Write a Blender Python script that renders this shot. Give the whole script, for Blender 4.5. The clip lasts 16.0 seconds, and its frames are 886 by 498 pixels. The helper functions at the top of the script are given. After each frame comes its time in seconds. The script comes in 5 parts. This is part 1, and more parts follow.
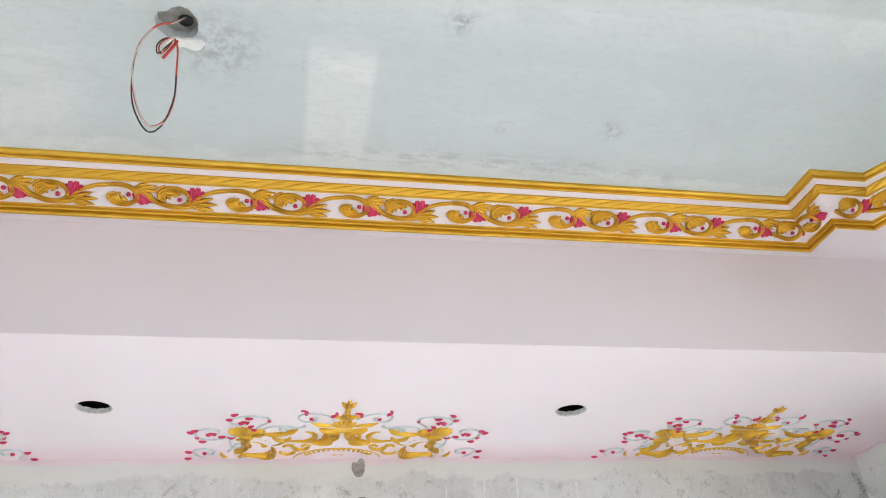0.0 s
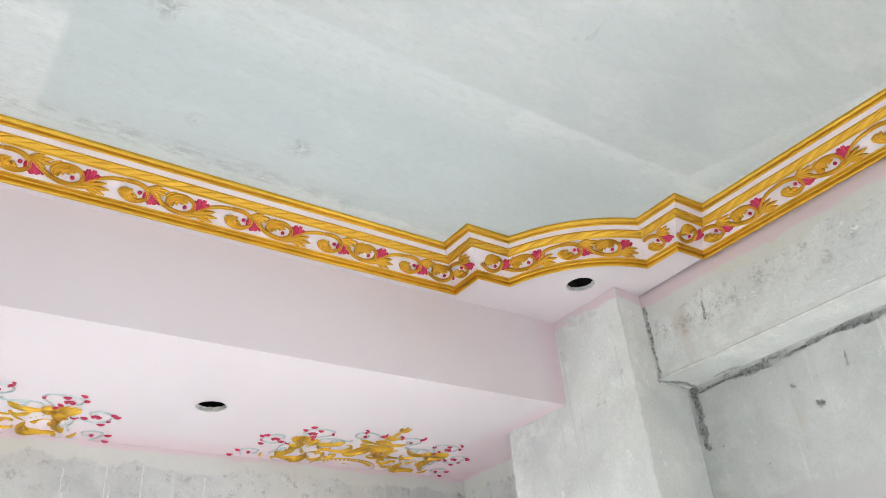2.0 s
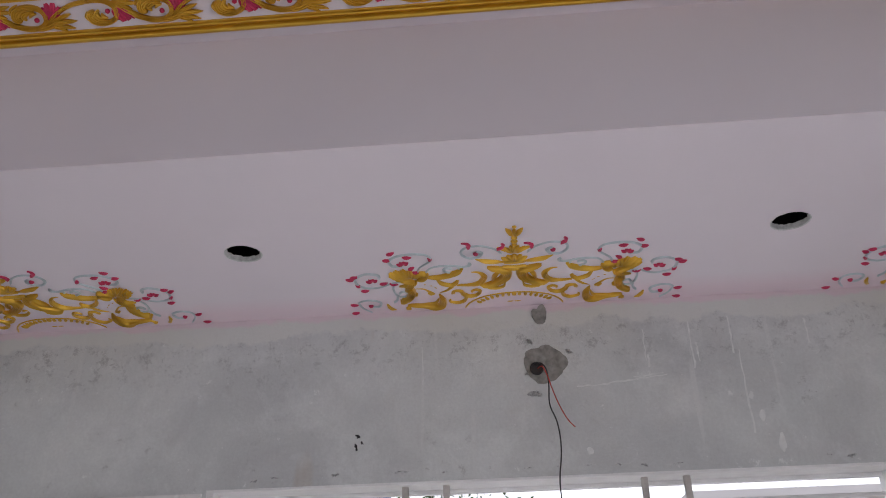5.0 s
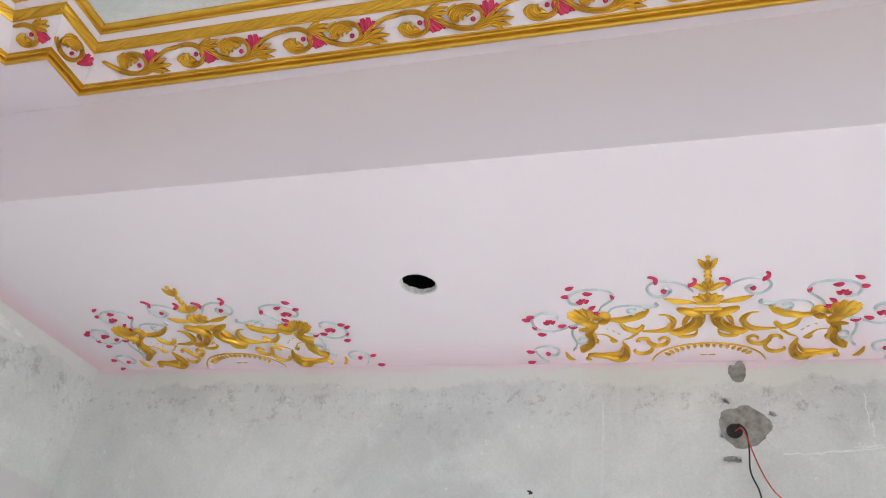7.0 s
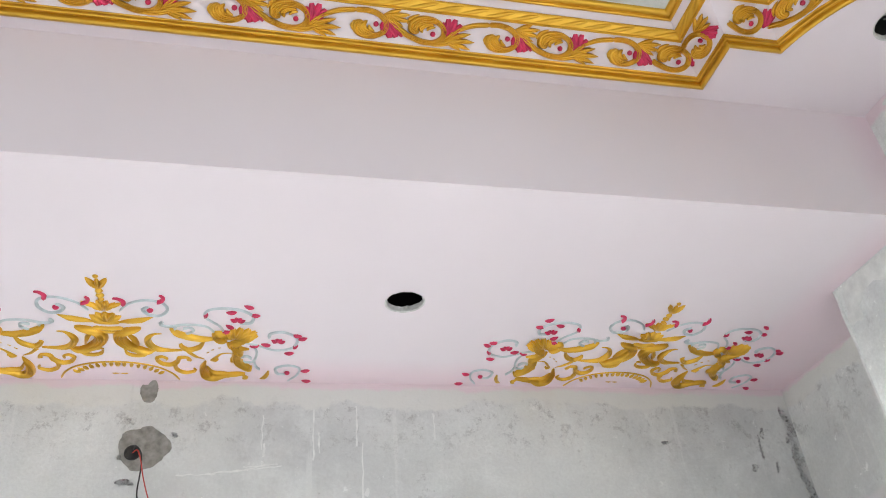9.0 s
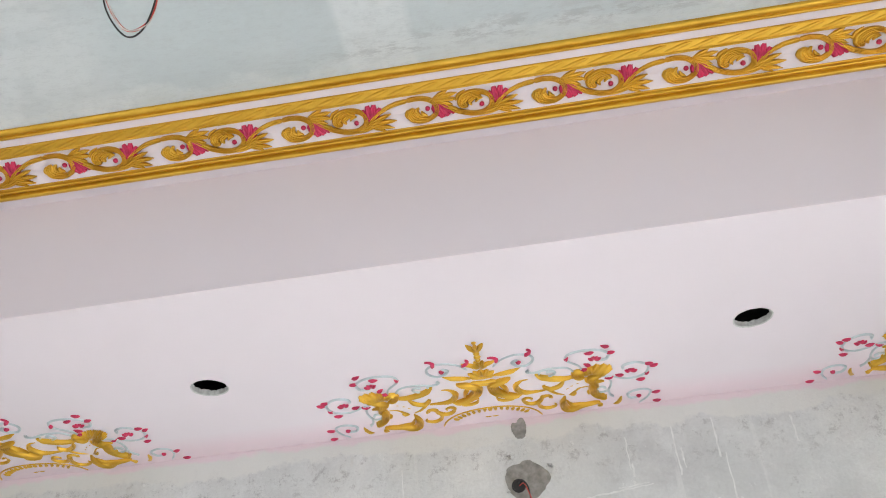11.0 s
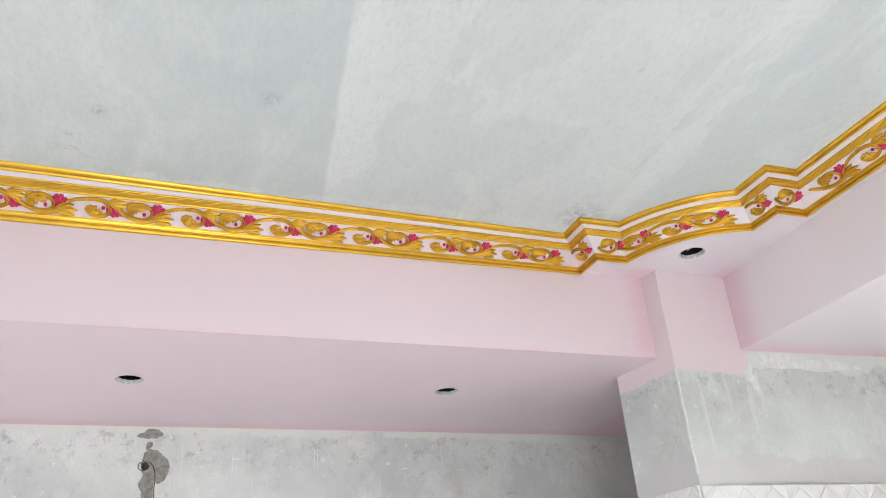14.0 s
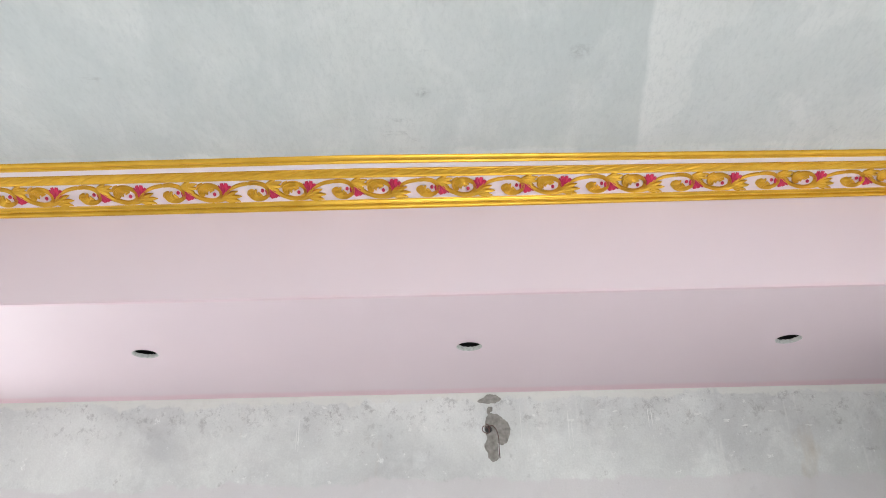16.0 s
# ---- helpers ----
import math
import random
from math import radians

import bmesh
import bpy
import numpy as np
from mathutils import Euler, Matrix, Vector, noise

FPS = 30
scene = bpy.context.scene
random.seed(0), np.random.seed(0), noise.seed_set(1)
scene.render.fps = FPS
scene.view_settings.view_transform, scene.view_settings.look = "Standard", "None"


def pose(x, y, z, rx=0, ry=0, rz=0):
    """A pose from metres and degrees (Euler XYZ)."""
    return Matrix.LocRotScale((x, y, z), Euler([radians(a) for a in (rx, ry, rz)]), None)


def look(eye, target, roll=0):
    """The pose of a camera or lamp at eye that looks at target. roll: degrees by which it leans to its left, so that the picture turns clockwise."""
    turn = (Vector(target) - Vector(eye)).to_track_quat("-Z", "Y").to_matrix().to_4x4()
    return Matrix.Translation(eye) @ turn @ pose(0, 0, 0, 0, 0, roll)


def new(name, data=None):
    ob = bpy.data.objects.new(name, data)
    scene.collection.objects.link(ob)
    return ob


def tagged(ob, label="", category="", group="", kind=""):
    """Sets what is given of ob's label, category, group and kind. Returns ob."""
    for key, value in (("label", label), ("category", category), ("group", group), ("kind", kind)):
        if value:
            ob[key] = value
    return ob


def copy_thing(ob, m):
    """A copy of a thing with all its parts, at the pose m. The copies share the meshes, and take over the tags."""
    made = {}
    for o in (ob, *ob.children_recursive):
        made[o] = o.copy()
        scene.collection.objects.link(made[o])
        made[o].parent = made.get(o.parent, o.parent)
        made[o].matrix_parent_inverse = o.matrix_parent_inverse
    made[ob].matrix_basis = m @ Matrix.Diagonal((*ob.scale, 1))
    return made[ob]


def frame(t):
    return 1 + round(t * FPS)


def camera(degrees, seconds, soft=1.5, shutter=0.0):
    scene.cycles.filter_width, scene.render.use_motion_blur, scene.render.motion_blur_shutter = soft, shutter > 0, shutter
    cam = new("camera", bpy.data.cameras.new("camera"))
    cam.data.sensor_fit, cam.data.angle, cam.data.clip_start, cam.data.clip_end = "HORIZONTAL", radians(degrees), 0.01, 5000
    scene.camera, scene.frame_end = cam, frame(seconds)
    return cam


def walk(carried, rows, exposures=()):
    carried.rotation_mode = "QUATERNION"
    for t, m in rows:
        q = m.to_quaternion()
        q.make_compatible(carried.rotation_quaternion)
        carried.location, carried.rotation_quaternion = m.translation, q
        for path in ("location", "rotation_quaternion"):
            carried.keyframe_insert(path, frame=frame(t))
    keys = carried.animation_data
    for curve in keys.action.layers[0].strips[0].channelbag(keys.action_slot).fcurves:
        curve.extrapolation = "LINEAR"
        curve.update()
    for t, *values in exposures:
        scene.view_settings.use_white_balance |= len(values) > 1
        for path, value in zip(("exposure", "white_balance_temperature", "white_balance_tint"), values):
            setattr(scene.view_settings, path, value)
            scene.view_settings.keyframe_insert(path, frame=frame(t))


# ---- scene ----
cam = camera(58.1, 16.0, soft=1.0)
METRES, EYE, TILT, LEAN, TURN = 3.3, 1.5, 33.0, 0.0, 0.0
PATH = [
    (0, (-0.265, 0.235, 1.722), (0.114, 1.883, 2.791), -4.4),
    (0.5, (-0.234, 0.227, 1.724), (0.349, 1.818, 2.787), -4.9),
    (1, (-0.19, 0.203, 1.717), (0.56, 1.726, 2.774), -5.7),
    (1.5, (-0.165, 0.193, 1.718), (0.742, 1.635, 2.766), -6.5),
    (2, (-0.212, 0.12, 1.691), (0.836, 1.488, 2.707), -5.4),
    (2.5, (-0.275, 0.014, 1.668), (0.853, 1.37, 2.611), -4.4),
    (3, (-0.253, 0.064, 1.664), (0.764, 1.574, 2.492), -6.2),
    (3.5, (-0.121, 0.189, 1.641), (0.657, 1.853, 2.433), -7.8),
    (4, (0.044, 0.318, 1.659), (0.647, 2.058, 2.439), -7.5),
    (4.5, (0.034, 0.484, 1.642), (0.331, 2.268, 2.496), -5.5),
    (5, (-0.131, 0.668, 1.661), (-0.25, 2.451, 2.559), -1.7),
    (5.2, (-0.15, 0.719, 1.654), (-0.397, 2.473, 2.584), -0.4),
    (7.3, (-0.136, 0.859, 1.533), (-0.693, 2.419, 2.653), 8.0),
    (7.5, (-0.106, 0.86, 1.553), (-0.617, 2.45, 2.655), 6.5),
    (8, (0.046, 0.88, 1.598), (-0.146, 2.517, 2.731), 1.6),
    (8.5, (0.206, 0.88, 1.616), (0.366, 2.524, 2.744), -3.2),
    (9, (0.295, 0.866, 1.608), (0.731, 2.459, 2.736), -5.7),
    (9.2, (0.312, 0.845, 1.612), (0.825, 2.407, 2.751), -6.3),
    (11.5, (0.023, 0.542, 1.673), (-0.583, 2.08, 2.798), -2.8),
    (12, (0.141, 0.347, 1.629), (-0.894, 1.693, 2.687), -1.8),
    (12.5, (0.19, 0.082, 1.628), (-1.003, 1.368, 2.589), -4.6),
    (13, (0.183, -0.104, 1.69), (-1.208, 1.013, 2.594), -6.2),
    (13.5, (0.229, -0.121, 1.645), (-1.325, 0.742, 2.563), -5.4),
    (14, (0.266, -0.145, 1.619), (-1.39, 0.515, 2.525), -4.5),
    (14.5, (0.279, -0.167, 1.604), (-1.426, 0.308, 2.535), -4.9),
    (15, (0.27, -0.179, 1.581), (-1.465, 0.137, 2.525), -5.1),
    (15.5, (0.245, -0.243, 1.583), (-1.524, -0.082, 2.5), -3.4),
    (16, (0.207, -0.274, 1.559), (-1.585, -0.296, 2.446), -1.1),
]
# the camera's own metering: stops, kelvin, tint
METER = [(0.0, 0.06, 6370, 10), (1.5, 0.1, 6370, 10), (2.5, 0.12, 6370, 10), (3.0, -0.54, 6370, 14), (3.5, -0.82, 6370, 18), (4.0, -1.08, 6370, 20), (4.5, -1.13, 6370, 20), (5.2, -1.26, 6220, 20), (7.3, -0.11, 6320, 11), (9.2, -0.07, 6320, 11), (11.3, -0.09, 6370, 11), (11.6, -0.12, 6370, 11), (12.0, -0.32, 6370, 11), (12.5, -0.26, 6370, 11), (13.0, 0.06, 6370, 10), (14.0, 0.14, 6370, 10), (16.0, 0.06, 6370, 10)]
walk(cam, [(t, look(eye, target, roll)) for t, eye, target, roll in PATH], METER)


# ---- world ----
world = bpy.data.worlds.new("sky")
scene.world = world
world.use_nodes = True
wn = world.node_tree
sky = wn.nodes.new("ShaderNodeTexSky")
sky.sky_type, sky.sun_disc = "NISHITA", False
sky.sun_elevation, sky.sun_rotation = radians(52), radians(140)
wn.links.new(sky.outputs[0], wn.nodes["Background"].inputs[0])
wn.nodes["Background"].inputs[1].default_value = 0.15
sun = new("sun", bpy.data.lights.new("sun", "SUN"))
sun.data.energy, sun.data.angle, sun.data.color = 5.0, radians(0.5), (1.0, 0.95, 0.88)
sun.matrix_world = look((0, 0, 20), (6, 9, 0))


def daylight(name, eye, target, w, h, watts):
    lamp = new(name, bpy.data.lights.new(name, "AREA"))
    lamp.data.shape, lamp.data.size, lamp.data.size_y = "RECTANGLE", w, h
    lamp.data.energy, lamp.data.color = watts, (0.965, 0.975, 0.985)
    lamp.matrix_world = look(eye, target)
    return lamp


# sky light through the east doorway and the north window
daylight("doorway_daylight", (2.30, 0.0, 1.25), (0.3, 0.0, 0.1), 1.6, 2.2, 72)
# added fill from an assumed west opening, for the dim east pier and beam
daylight("west_fill_lamp", (-3.55, -3.0, 1.15), (-0.5, -1.6, 0.2), 1.3, 2.0, 38)
daylight("window_daylight", (-0.02, 3.06, 1.50), (-0.02, 1.9, -0.1), 1.8, 1.0, 92)
# weak added fill from an unseen, assumed south opening
daylight("south_fill_lamp", (-0.3, -4.12, 1.2), (-0.3, -2.0, 0.2), 2.8, 2.1, 16)

# ---- plan, in metres ----
XW, XE, YN, YS = -2.235, 1.893, 2.03, -3.45      # inner faces of the dropped border
ZC, ZP, ZN, ZW = 3.036, 2.942, 2.620, 2.598       # slab, corner panels, north and west soffits
FACE_N = 2.066                                    # upright face behind the narrow ledge under the cornice
WALL_N, WALL_W, WALL_E, WALL_S = 3.0, -3.4, 2.088, -4.0


# ---- materials ----
def mat(name):
    m = bpy.data.materials.new(name)
    m.use_nodes = True
    return m, m.node_tree, m.node_tree.nodes["Principled BSDF"]


def node(nt, kind, **inputs):
    n = nt.nodes.new(kind)
    for k, v in inputs.items():
        n.inputs[k.replace("_", " ")].default_value = v
    return n


def coords(nt, scale=(1, 1, 1)):
    tc = nt.nodes.new("ShaderNodeTexCoord")
    mp = node(nt, "ShaderNodeMapping", Scale=scale)
    nt.links.new(tc.outputs["Object"], mp.inputs[0])
    return mp.outputs[0]


def noise_tex(nt, vec, scale, detail=4, rough=0.55, distort=0.0):
    n = node(nt, "ShaderNodeTexNoise", Scale=scale, Detail=detail, Roughness=rough, Distortion=distort)
    nt.links.new(vec, n.inputs["Vector"])
    return n.outputs["Fac"]


def ramp(nt, fac, stops):
    r = nt.nodes.new("ShaderNodeValToRGB")
    while len(r.color_ramp.elements) < len(stops):
        r.color_ramp.elements.new(0.5)
    for e, (p, c) in zip(r.color_ramp.elements, stops):
        e.position, e.color = p, (*c, 1) if len(c) == 3 else c
    nt.links.new(fac, r.inputs[0])
    return r.outputs[0]


def grey(v):
    return (v, v, v)


def mix(nt, fac, a, b):
    n = nt.nodes.new("ShaderNodeMix")
    n.data_type = "RGBA"
    for sock, v in ((n.inputs[0], fac), (n.inputs[6], a), (n.inputs[7], b)):
        if isinstance(v, bpy.types.NodeSocket):
            nt.links.new(v, sock)
        else:
            sock.default_value = v if isinstance(v, float) else (*v, 1)
    return n.outputs[2]


def math_node(nt, op, a, b=0.0):
    n = nt.nodes.new("ShaderNodeMath")
    n.operation = op
    for sock, v in zip(n.inputs, (a, b)):
        if isinstance(v, bpy.types.NodeSocket):
            nt.links.new(v, sock)
        else:
            sock.default_value = v
    return n.outputs[0]


def bump(nt, bsdf, height, strength=0.2, distance=0.01):
    b = node(nt, "ShaderNodeBump", Strength=strength, Distance=distance)
    nt.links.new(height, b.inputs["Height"])
    nt.links.new(b.outputs[0], bsdf.inputs["Normal"])


def simple(name, colour, rough=0.6, metal=0.0, vary=0.12, scale=30.0, relief=0.05):
    m, nt, p = mat(name)
    f = noise_tex(nt, coords(nt), scale)
    lo, hi = [tuple(min(1, c * k) for c in colour) for k in (1 - vary, 1 + vary)]
    nt.links.new(ramp(nt, f, [(0.3, lo), (0.7, hi)]), p.inputs["Base Color"])
    p.inputs["Roughness"].default_value, p.inputs["Metallic"].default_value = rough, metal
    if relief:
        bump(nt, p, f, relief, 0.004)
    return m


def axis(nt, wobble=0.0, scale=5.0):
    """World x, y, z, each shaken by a little noise."""
    tc = nt.nodes.new("ShaderNodeTexCoord")
    sep = nt.nodes.new("ShaderNodeSeparateXYZ")
    nt.links.new(tc.outputs["Object"], sep.inputs[0])
    if not wobble:
        return sep.outputs
    w = math_node(nt, "MULTIPLY", math_node(nt, "SUBTRACT", noise_tex(nt, coords(nt), scale, 5, 0.65), 0.5), wobble)
    return [math_node(nt, "ADD", o, w) for o in sep.outputs]


def step(nt, value, edge, soft=0.03, fall=False):
    """1 past the edge, 0 before it (fall: the other way), with a soft border."""
    r = node(nt, "ShaderNodeMapRange")
    r.inputs["From Min"].default_value, r.inputs["From Max"].default_value = edge - soft, edge + soft
    r.inputs["To Min"].default_value, r.inputs["To Max"].default_value = (1.0, 0.0) if fall else (0.0, 1.0)
    nt.links.new(value, r.inputs["Value"])
    return r.outputs[0]


def both(nt, *masks):
    out = masks[0]
    for m in masks[1:]:
        out = math_node(nt, "MULTIPLY", out, m)
    return out


PINK_A, PINK_B, ROSE = (0.715, 0.655, 0.690), (0.745, 0.685, 0.720), (0.74, 0.53, 0.59)


def pink_paint():
    """Pale pink emulsion; rosier in brushed strips where surfaces meet, and over the west border."""
    m, nt, p = mat("pink_paint")
    v = coords(nt)
    broad, fine = noise_tex(nt, v, 1.3, 3), noise_tex(nt, v, 160, 2)
    c = ramp(nt, broad, [(0.3, PINK_A), (0.7, PINK_B)])
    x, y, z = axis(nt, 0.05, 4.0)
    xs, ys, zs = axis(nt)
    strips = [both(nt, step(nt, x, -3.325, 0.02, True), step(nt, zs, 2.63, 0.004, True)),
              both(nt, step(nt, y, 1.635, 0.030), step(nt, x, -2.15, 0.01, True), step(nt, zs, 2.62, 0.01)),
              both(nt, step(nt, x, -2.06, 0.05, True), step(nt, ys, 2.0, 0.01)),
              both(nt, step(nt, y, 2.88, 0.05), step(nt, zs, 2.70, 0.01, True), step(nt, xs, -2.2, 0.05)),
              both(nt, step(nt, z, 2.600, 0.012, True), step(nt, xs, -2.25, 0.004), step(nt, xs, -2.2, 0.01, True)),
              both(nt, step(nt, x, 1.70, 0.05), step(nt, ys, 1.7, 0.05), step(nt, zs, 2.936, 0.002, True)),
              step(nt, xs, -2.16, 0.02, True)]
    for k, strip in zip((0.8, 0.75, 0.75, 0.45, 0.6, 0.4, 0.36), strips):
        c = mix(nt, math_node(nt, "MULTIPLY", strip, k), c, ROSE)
    nt.links.new(c, p.inputs["Base Color"])
    p.inputs["Roughness"].default_value = 0.55
    bump(nt, p, fine, 0.04, 0.002)
    return m


def cement(name, top=None, rose=None, tone=1.0, low=2.2, rose_south=None, low_from=None):
    """Grey render: pale putty clouds, scrapes, thin drips, dark specks. top: where white putty begins under the
    soffit; rose: where pink overpaint begins; low: the smoother bedding strip over the tiles."""
    m, nt, p = mat(name)
    v = coords(nt)
    k = lambda a, b, c: (a * tone, b * tone, c * tone)
    broad = noise_tex(nt, v, 1.9, 6, 0.62, 0.4)
    blot = noise_tex(nt, v, 5.5, 7, 0.72, 0.15)
    fine = noise_tex(nt, v, 110, 4, 0.7)
    runs = noise_tex(nt, coords(nt, (13, 13, 0.7)), 2.0, 3, 0.5)
    base = ramp(nt, broad, [(0.28, k(0.385, 0.400, 0.400)), (0.5, k(0.487, 0.507, 0.495)), (0.72, k(0.58, 0.602, 0.585))])
    base = mix(nt, ramp(nt, blot, [(0.50, grey(0)), (0.70, grey(0.45))]), base, k(0.66, 0.685, 0.665))
    base = mix(nt, ramp(nt, runs, [(0.645, grey(0)), (0.685, grey(0.6))]), base, (0.70, 0.72, 0.70))
    spots = noise_tex(nt, v, 19, 7, 0.78, 0.1)
    near = ramp(nt, noise_tex(nt, v, 2.7, 3), [(0.48, grey(0)), (0.62, grey(1))])
    dark = math_node(nt, "MULTIPLY", ramp(nt, spots, [(0.58, grey(0)), (0.66, grey(0.5))]), near)
    base = mix(nt, dark, base, (0.22, 0.22, 0.215))
    flake = noise_tex(nt, v, 15, 8, 0.8, 0.15)
    base = mix(nt, ramp(nt, flake, [(0.615, grey(0)), (0.64, grey(0.55))]), base, k(0.70, 0.72, 0.70))
    chips = noise_tex(nt, v, 42, 3, 0.6, 0.5)
    base = mix(nt, ramp(nt, chips, [(0.74, grey(0)), (0.77, grey(0.7))]), base, (0.76, 0.77, 0.75))
    rust = noise_tex(nt, coords(nt, (3.2, 3.2, 0.8)), 1.4, 4, 0.6)
    base = mix(nt, ramp(nt, rust, [(0.66, grey(0)), (0.76, grey(0.4))]), base, (0.45, 0.34, 0.22))
    base = mix(nt, ramp(nt, fine, [(0.3, grey(0.2)), (0.7, grey(0))]), base, (0.28, 0.28, 0.27))
    x, y, z = axis(nt, 0.17, 4.0)
    zs0 = axis(nt)[2]
    if low:
        strip = step(nt, z, low, 0.008, True)
        if low_from:
            strip = both(nt, strip, step(nt, x, low_from, 0.01))
        base = mix(nt, math_node(nt, "MULTIPLY", strip, 0.75), base, k(0.46, 0.45, 0.455))
    if top:
        scrape = both(nt, step(nt, z, top - 0.13, 0.06), step(nt, zs0, top + 0.03, 0.01, True), ramp(nt, noise_tex(nt, v, 17, 10, 0.85, 0.1), [(0.53, grey(0)), (0.60, grey(0.5))]))
        base = mix(nt, scrape, base, (0.24, 0.245, 0.245))
        base = mix(nt, math_node(nt, "MULTIPLY", step(nt, axis(nt, 0.16, 6.0)[2], top, 0.007), 0.8), base, (0.69, 0.705, 0.665))
    if rose:
        mask = step(nt, axis(nt, 0.07, 7.0)[2], rose, 0.006)
        if rose_south:
            mask = both(nt, mask, step(nt, axis(nt, 0.06, 9.0)[1], rose_south, 0.012, True))
        base = mix(nt, math_node(nt, "MULTIPLY", mask, 0.9), base, (0.735, 0.615, 0.655))
    nt.links.new(base, p.inputs["Base Color"])
    p.inputs["Roughness"].default_value = 0.85
    bump(nt, p, math_node(nt, "ADD", blot, math_node(nt, "MULTIPLY", fine, 0.4)), 0.35, 0.006)
    return m


def slab_plaster():
    """Pale putty-coated slab: trowelled bands, broad clouds, dark scuffs, white putty beside the cornice."""
    m, nt, p = mat("slab_plaster")
    tc = nt.nodes.new("ShaderNodeTexCoord")
    v = coords(nt)
    sep = nt.nodes.new("ShaderNodeSeparateXYZ")
    nt.links.new(tc.outputs["Object"], sep.inputs[0])
    wob = math_node(nt, "MULTIPLY", math_node(nt, "SUBTRACT", noise_tex(nt, v, 5, 4), 0.5), 0.035)
    x, y = math_node(nt, "ADD", sep.outputs[0], wob), math_node(nt, "ADD", sep.outputs[1], wob)
    broad = noise_tex(nt, v, 1.1, 5, 0.6, 0.3)
    base = ramp(nt, broad, [(0.3, (0.49, 0.54, 0.54)), (0.7, (0.58, 0.615, 0.605))])
    streak = noise_tex(nt, coords(nt, (1.0, 2.2, 1.0)), 2.6, 6, 0.65, 0.5)
    base = mix(nt, ramp(nt, streak, [(0.45, grey(0)), (0.68, grey(0.6))]), base, (0.66, 0.685, 0.675))

    yn = math_node(nt, "ADD", y, math_node(nt, "MULTIPLY", math_node(nt, "MINIMUM", math_node(nt, "ADD", x, 0.5), 0.0), 0.10))
    yw = math_node(nt, "ADD", y, math_node(nt, "MULTIPLY", math_node(nt, "ADD", x, 1.5), 0.125))
    x = math_node(nt, "ADD", x, math_node(nt, "MULTIPLY", math_node(nt, "SUBTRACT", y, 1.24), 0.25))
    north = step(nt, yn, 1.245, 0.008)
    east = step(nt, x, 1.60, 0.008)
    base = mix(nt, math_node(nt, "MULTIPLY", math_node(nt, "MAXIMUM", north, east), 0.6), base, (0.49, 0.565, 0.575))
    ridge = math_node(nt, "MAXIMUM", both(nt, step(nt, yn, 1.245, 0.006), step(nt, yn, 1.34, 0.07, True)), both(nt, step(nt, x, 1.60, 0.006), step(nt, x, 1.68, 0.05, True), step(nt, y, 1.3, 0.02, True)))
    ridge = math_node(nt, "MAXIMUM", ridge, both(nt, step(nt, yw, 0.285, 0.007), step(nt, yw, 0.36, 0.06, True), step(nt, sep.outputs[0], -0.8, 0.1, True)))
    base = mix(nt, math_node(nt, "MULTIPLY", ridge, 0.6), base, (0.69, 0.72, 0.71))
    patch = math_node(nt, "MULTIPLY", both(nt, step(nt, sep.outputs[0], -0.24, 0.008), step(nt, sep.outputs[0], -0.09, 0.010, True)), step(nt, y, 1.48, 0.05))
    base = mix(nt, math_node(nt, "MULTIPLY", patch, 0.7), base, (0.70, 0.73, 0.72))
    slab_w = math_node(nt, "MULTIPLY", math_node(nt, "SUBTRACT", 1.0, step(nt, sep.outputs[0], -0.75, 0.06)), step(nt, yw, 0.285, 0.007))
    base = mix(nt, math_node(nt, "MULTIPLY", slab_w, 0.5), base, (0.68, 0.70, 0.69))
    # putty smeared onto the slab beside the cornice
    w = math_node(nt, "MINIMUM", math_node(nt, "MINIMUM", math_node(nt, "SUBTRACT", 1.895, y), math_node(nt, "SUBTRACT", sep.outputs[0], -2.10)), math_node(nt, "SUBTRACT", 1.77, sep.outputs[0]))
    edge = noise_tex(nt, v, 3.0, 6, 0.65, 0.5)
    putty = step(nt, math_node(nt, "SUBTRACT", math_node(nt, "MULTIPLY", math_node(nt, "SUBTRACT", edge, 0.26), 0.24), w), 0.0, 0.010)
    base = mix(nt, math_node(nt, "MULTIPLY", putty, 0.5), base, (0.70, 0.73, 0.715))
    # darker trowelled stretches, small pits and scuffs
    coat = noise_tex(nt, coords(nt, (0.8, 1.7, 1.0)), 1.5, 5, 0.6, 0.5)
    base = mix(nt, ramp(nt, coat, [(0.50, grey(0)), (0.53, grey(0.3))]), base, (0.48, 0.53, 0.535))
    scuff = noise_tex(nt, v, 4.2, 9, 0.78, 0.9)
    base = mix(nt, ramp(nt, scuff, [(0.625, grey(0)), (0.70, grey(0.6))]), base, (0.34, 0.365, 0.37))
    pits = noise_tex(nt, v, 24, 4, 0.6, 0.4)
    base = mix(nt, ramp(nt, pits, [(0.725, grey(0)), (0.755, grey(0.65))]), base, (0.30, 0.32, 0.32))
    fine = noise_tex(nt, coords(nt, (0.55, 1.3, 1.0)), 70, 7, 0.85)
    base = mix(nt, ramp(nt, fine, [(0.36, grey(0.42)), (0.52, grey(0))]), base, (0.42, 0.46, 0.465))
    base = mix(nt, ramp(nt, fine, [(0.60, grey(0)), (0.72, grey(0.4))]), base, (0.72, 0.74, 0.735))
    # scraped specks in a ragged line along the north cornice
    line = both(nt, step(nt, y, 1.80, 0.03), step(nt, y, 1.86, 0.02, True), step(nt, sep.outputs[0], 0.75, 0.3, True), step(nt, sep.outputs[0], -0.3, 0.2))
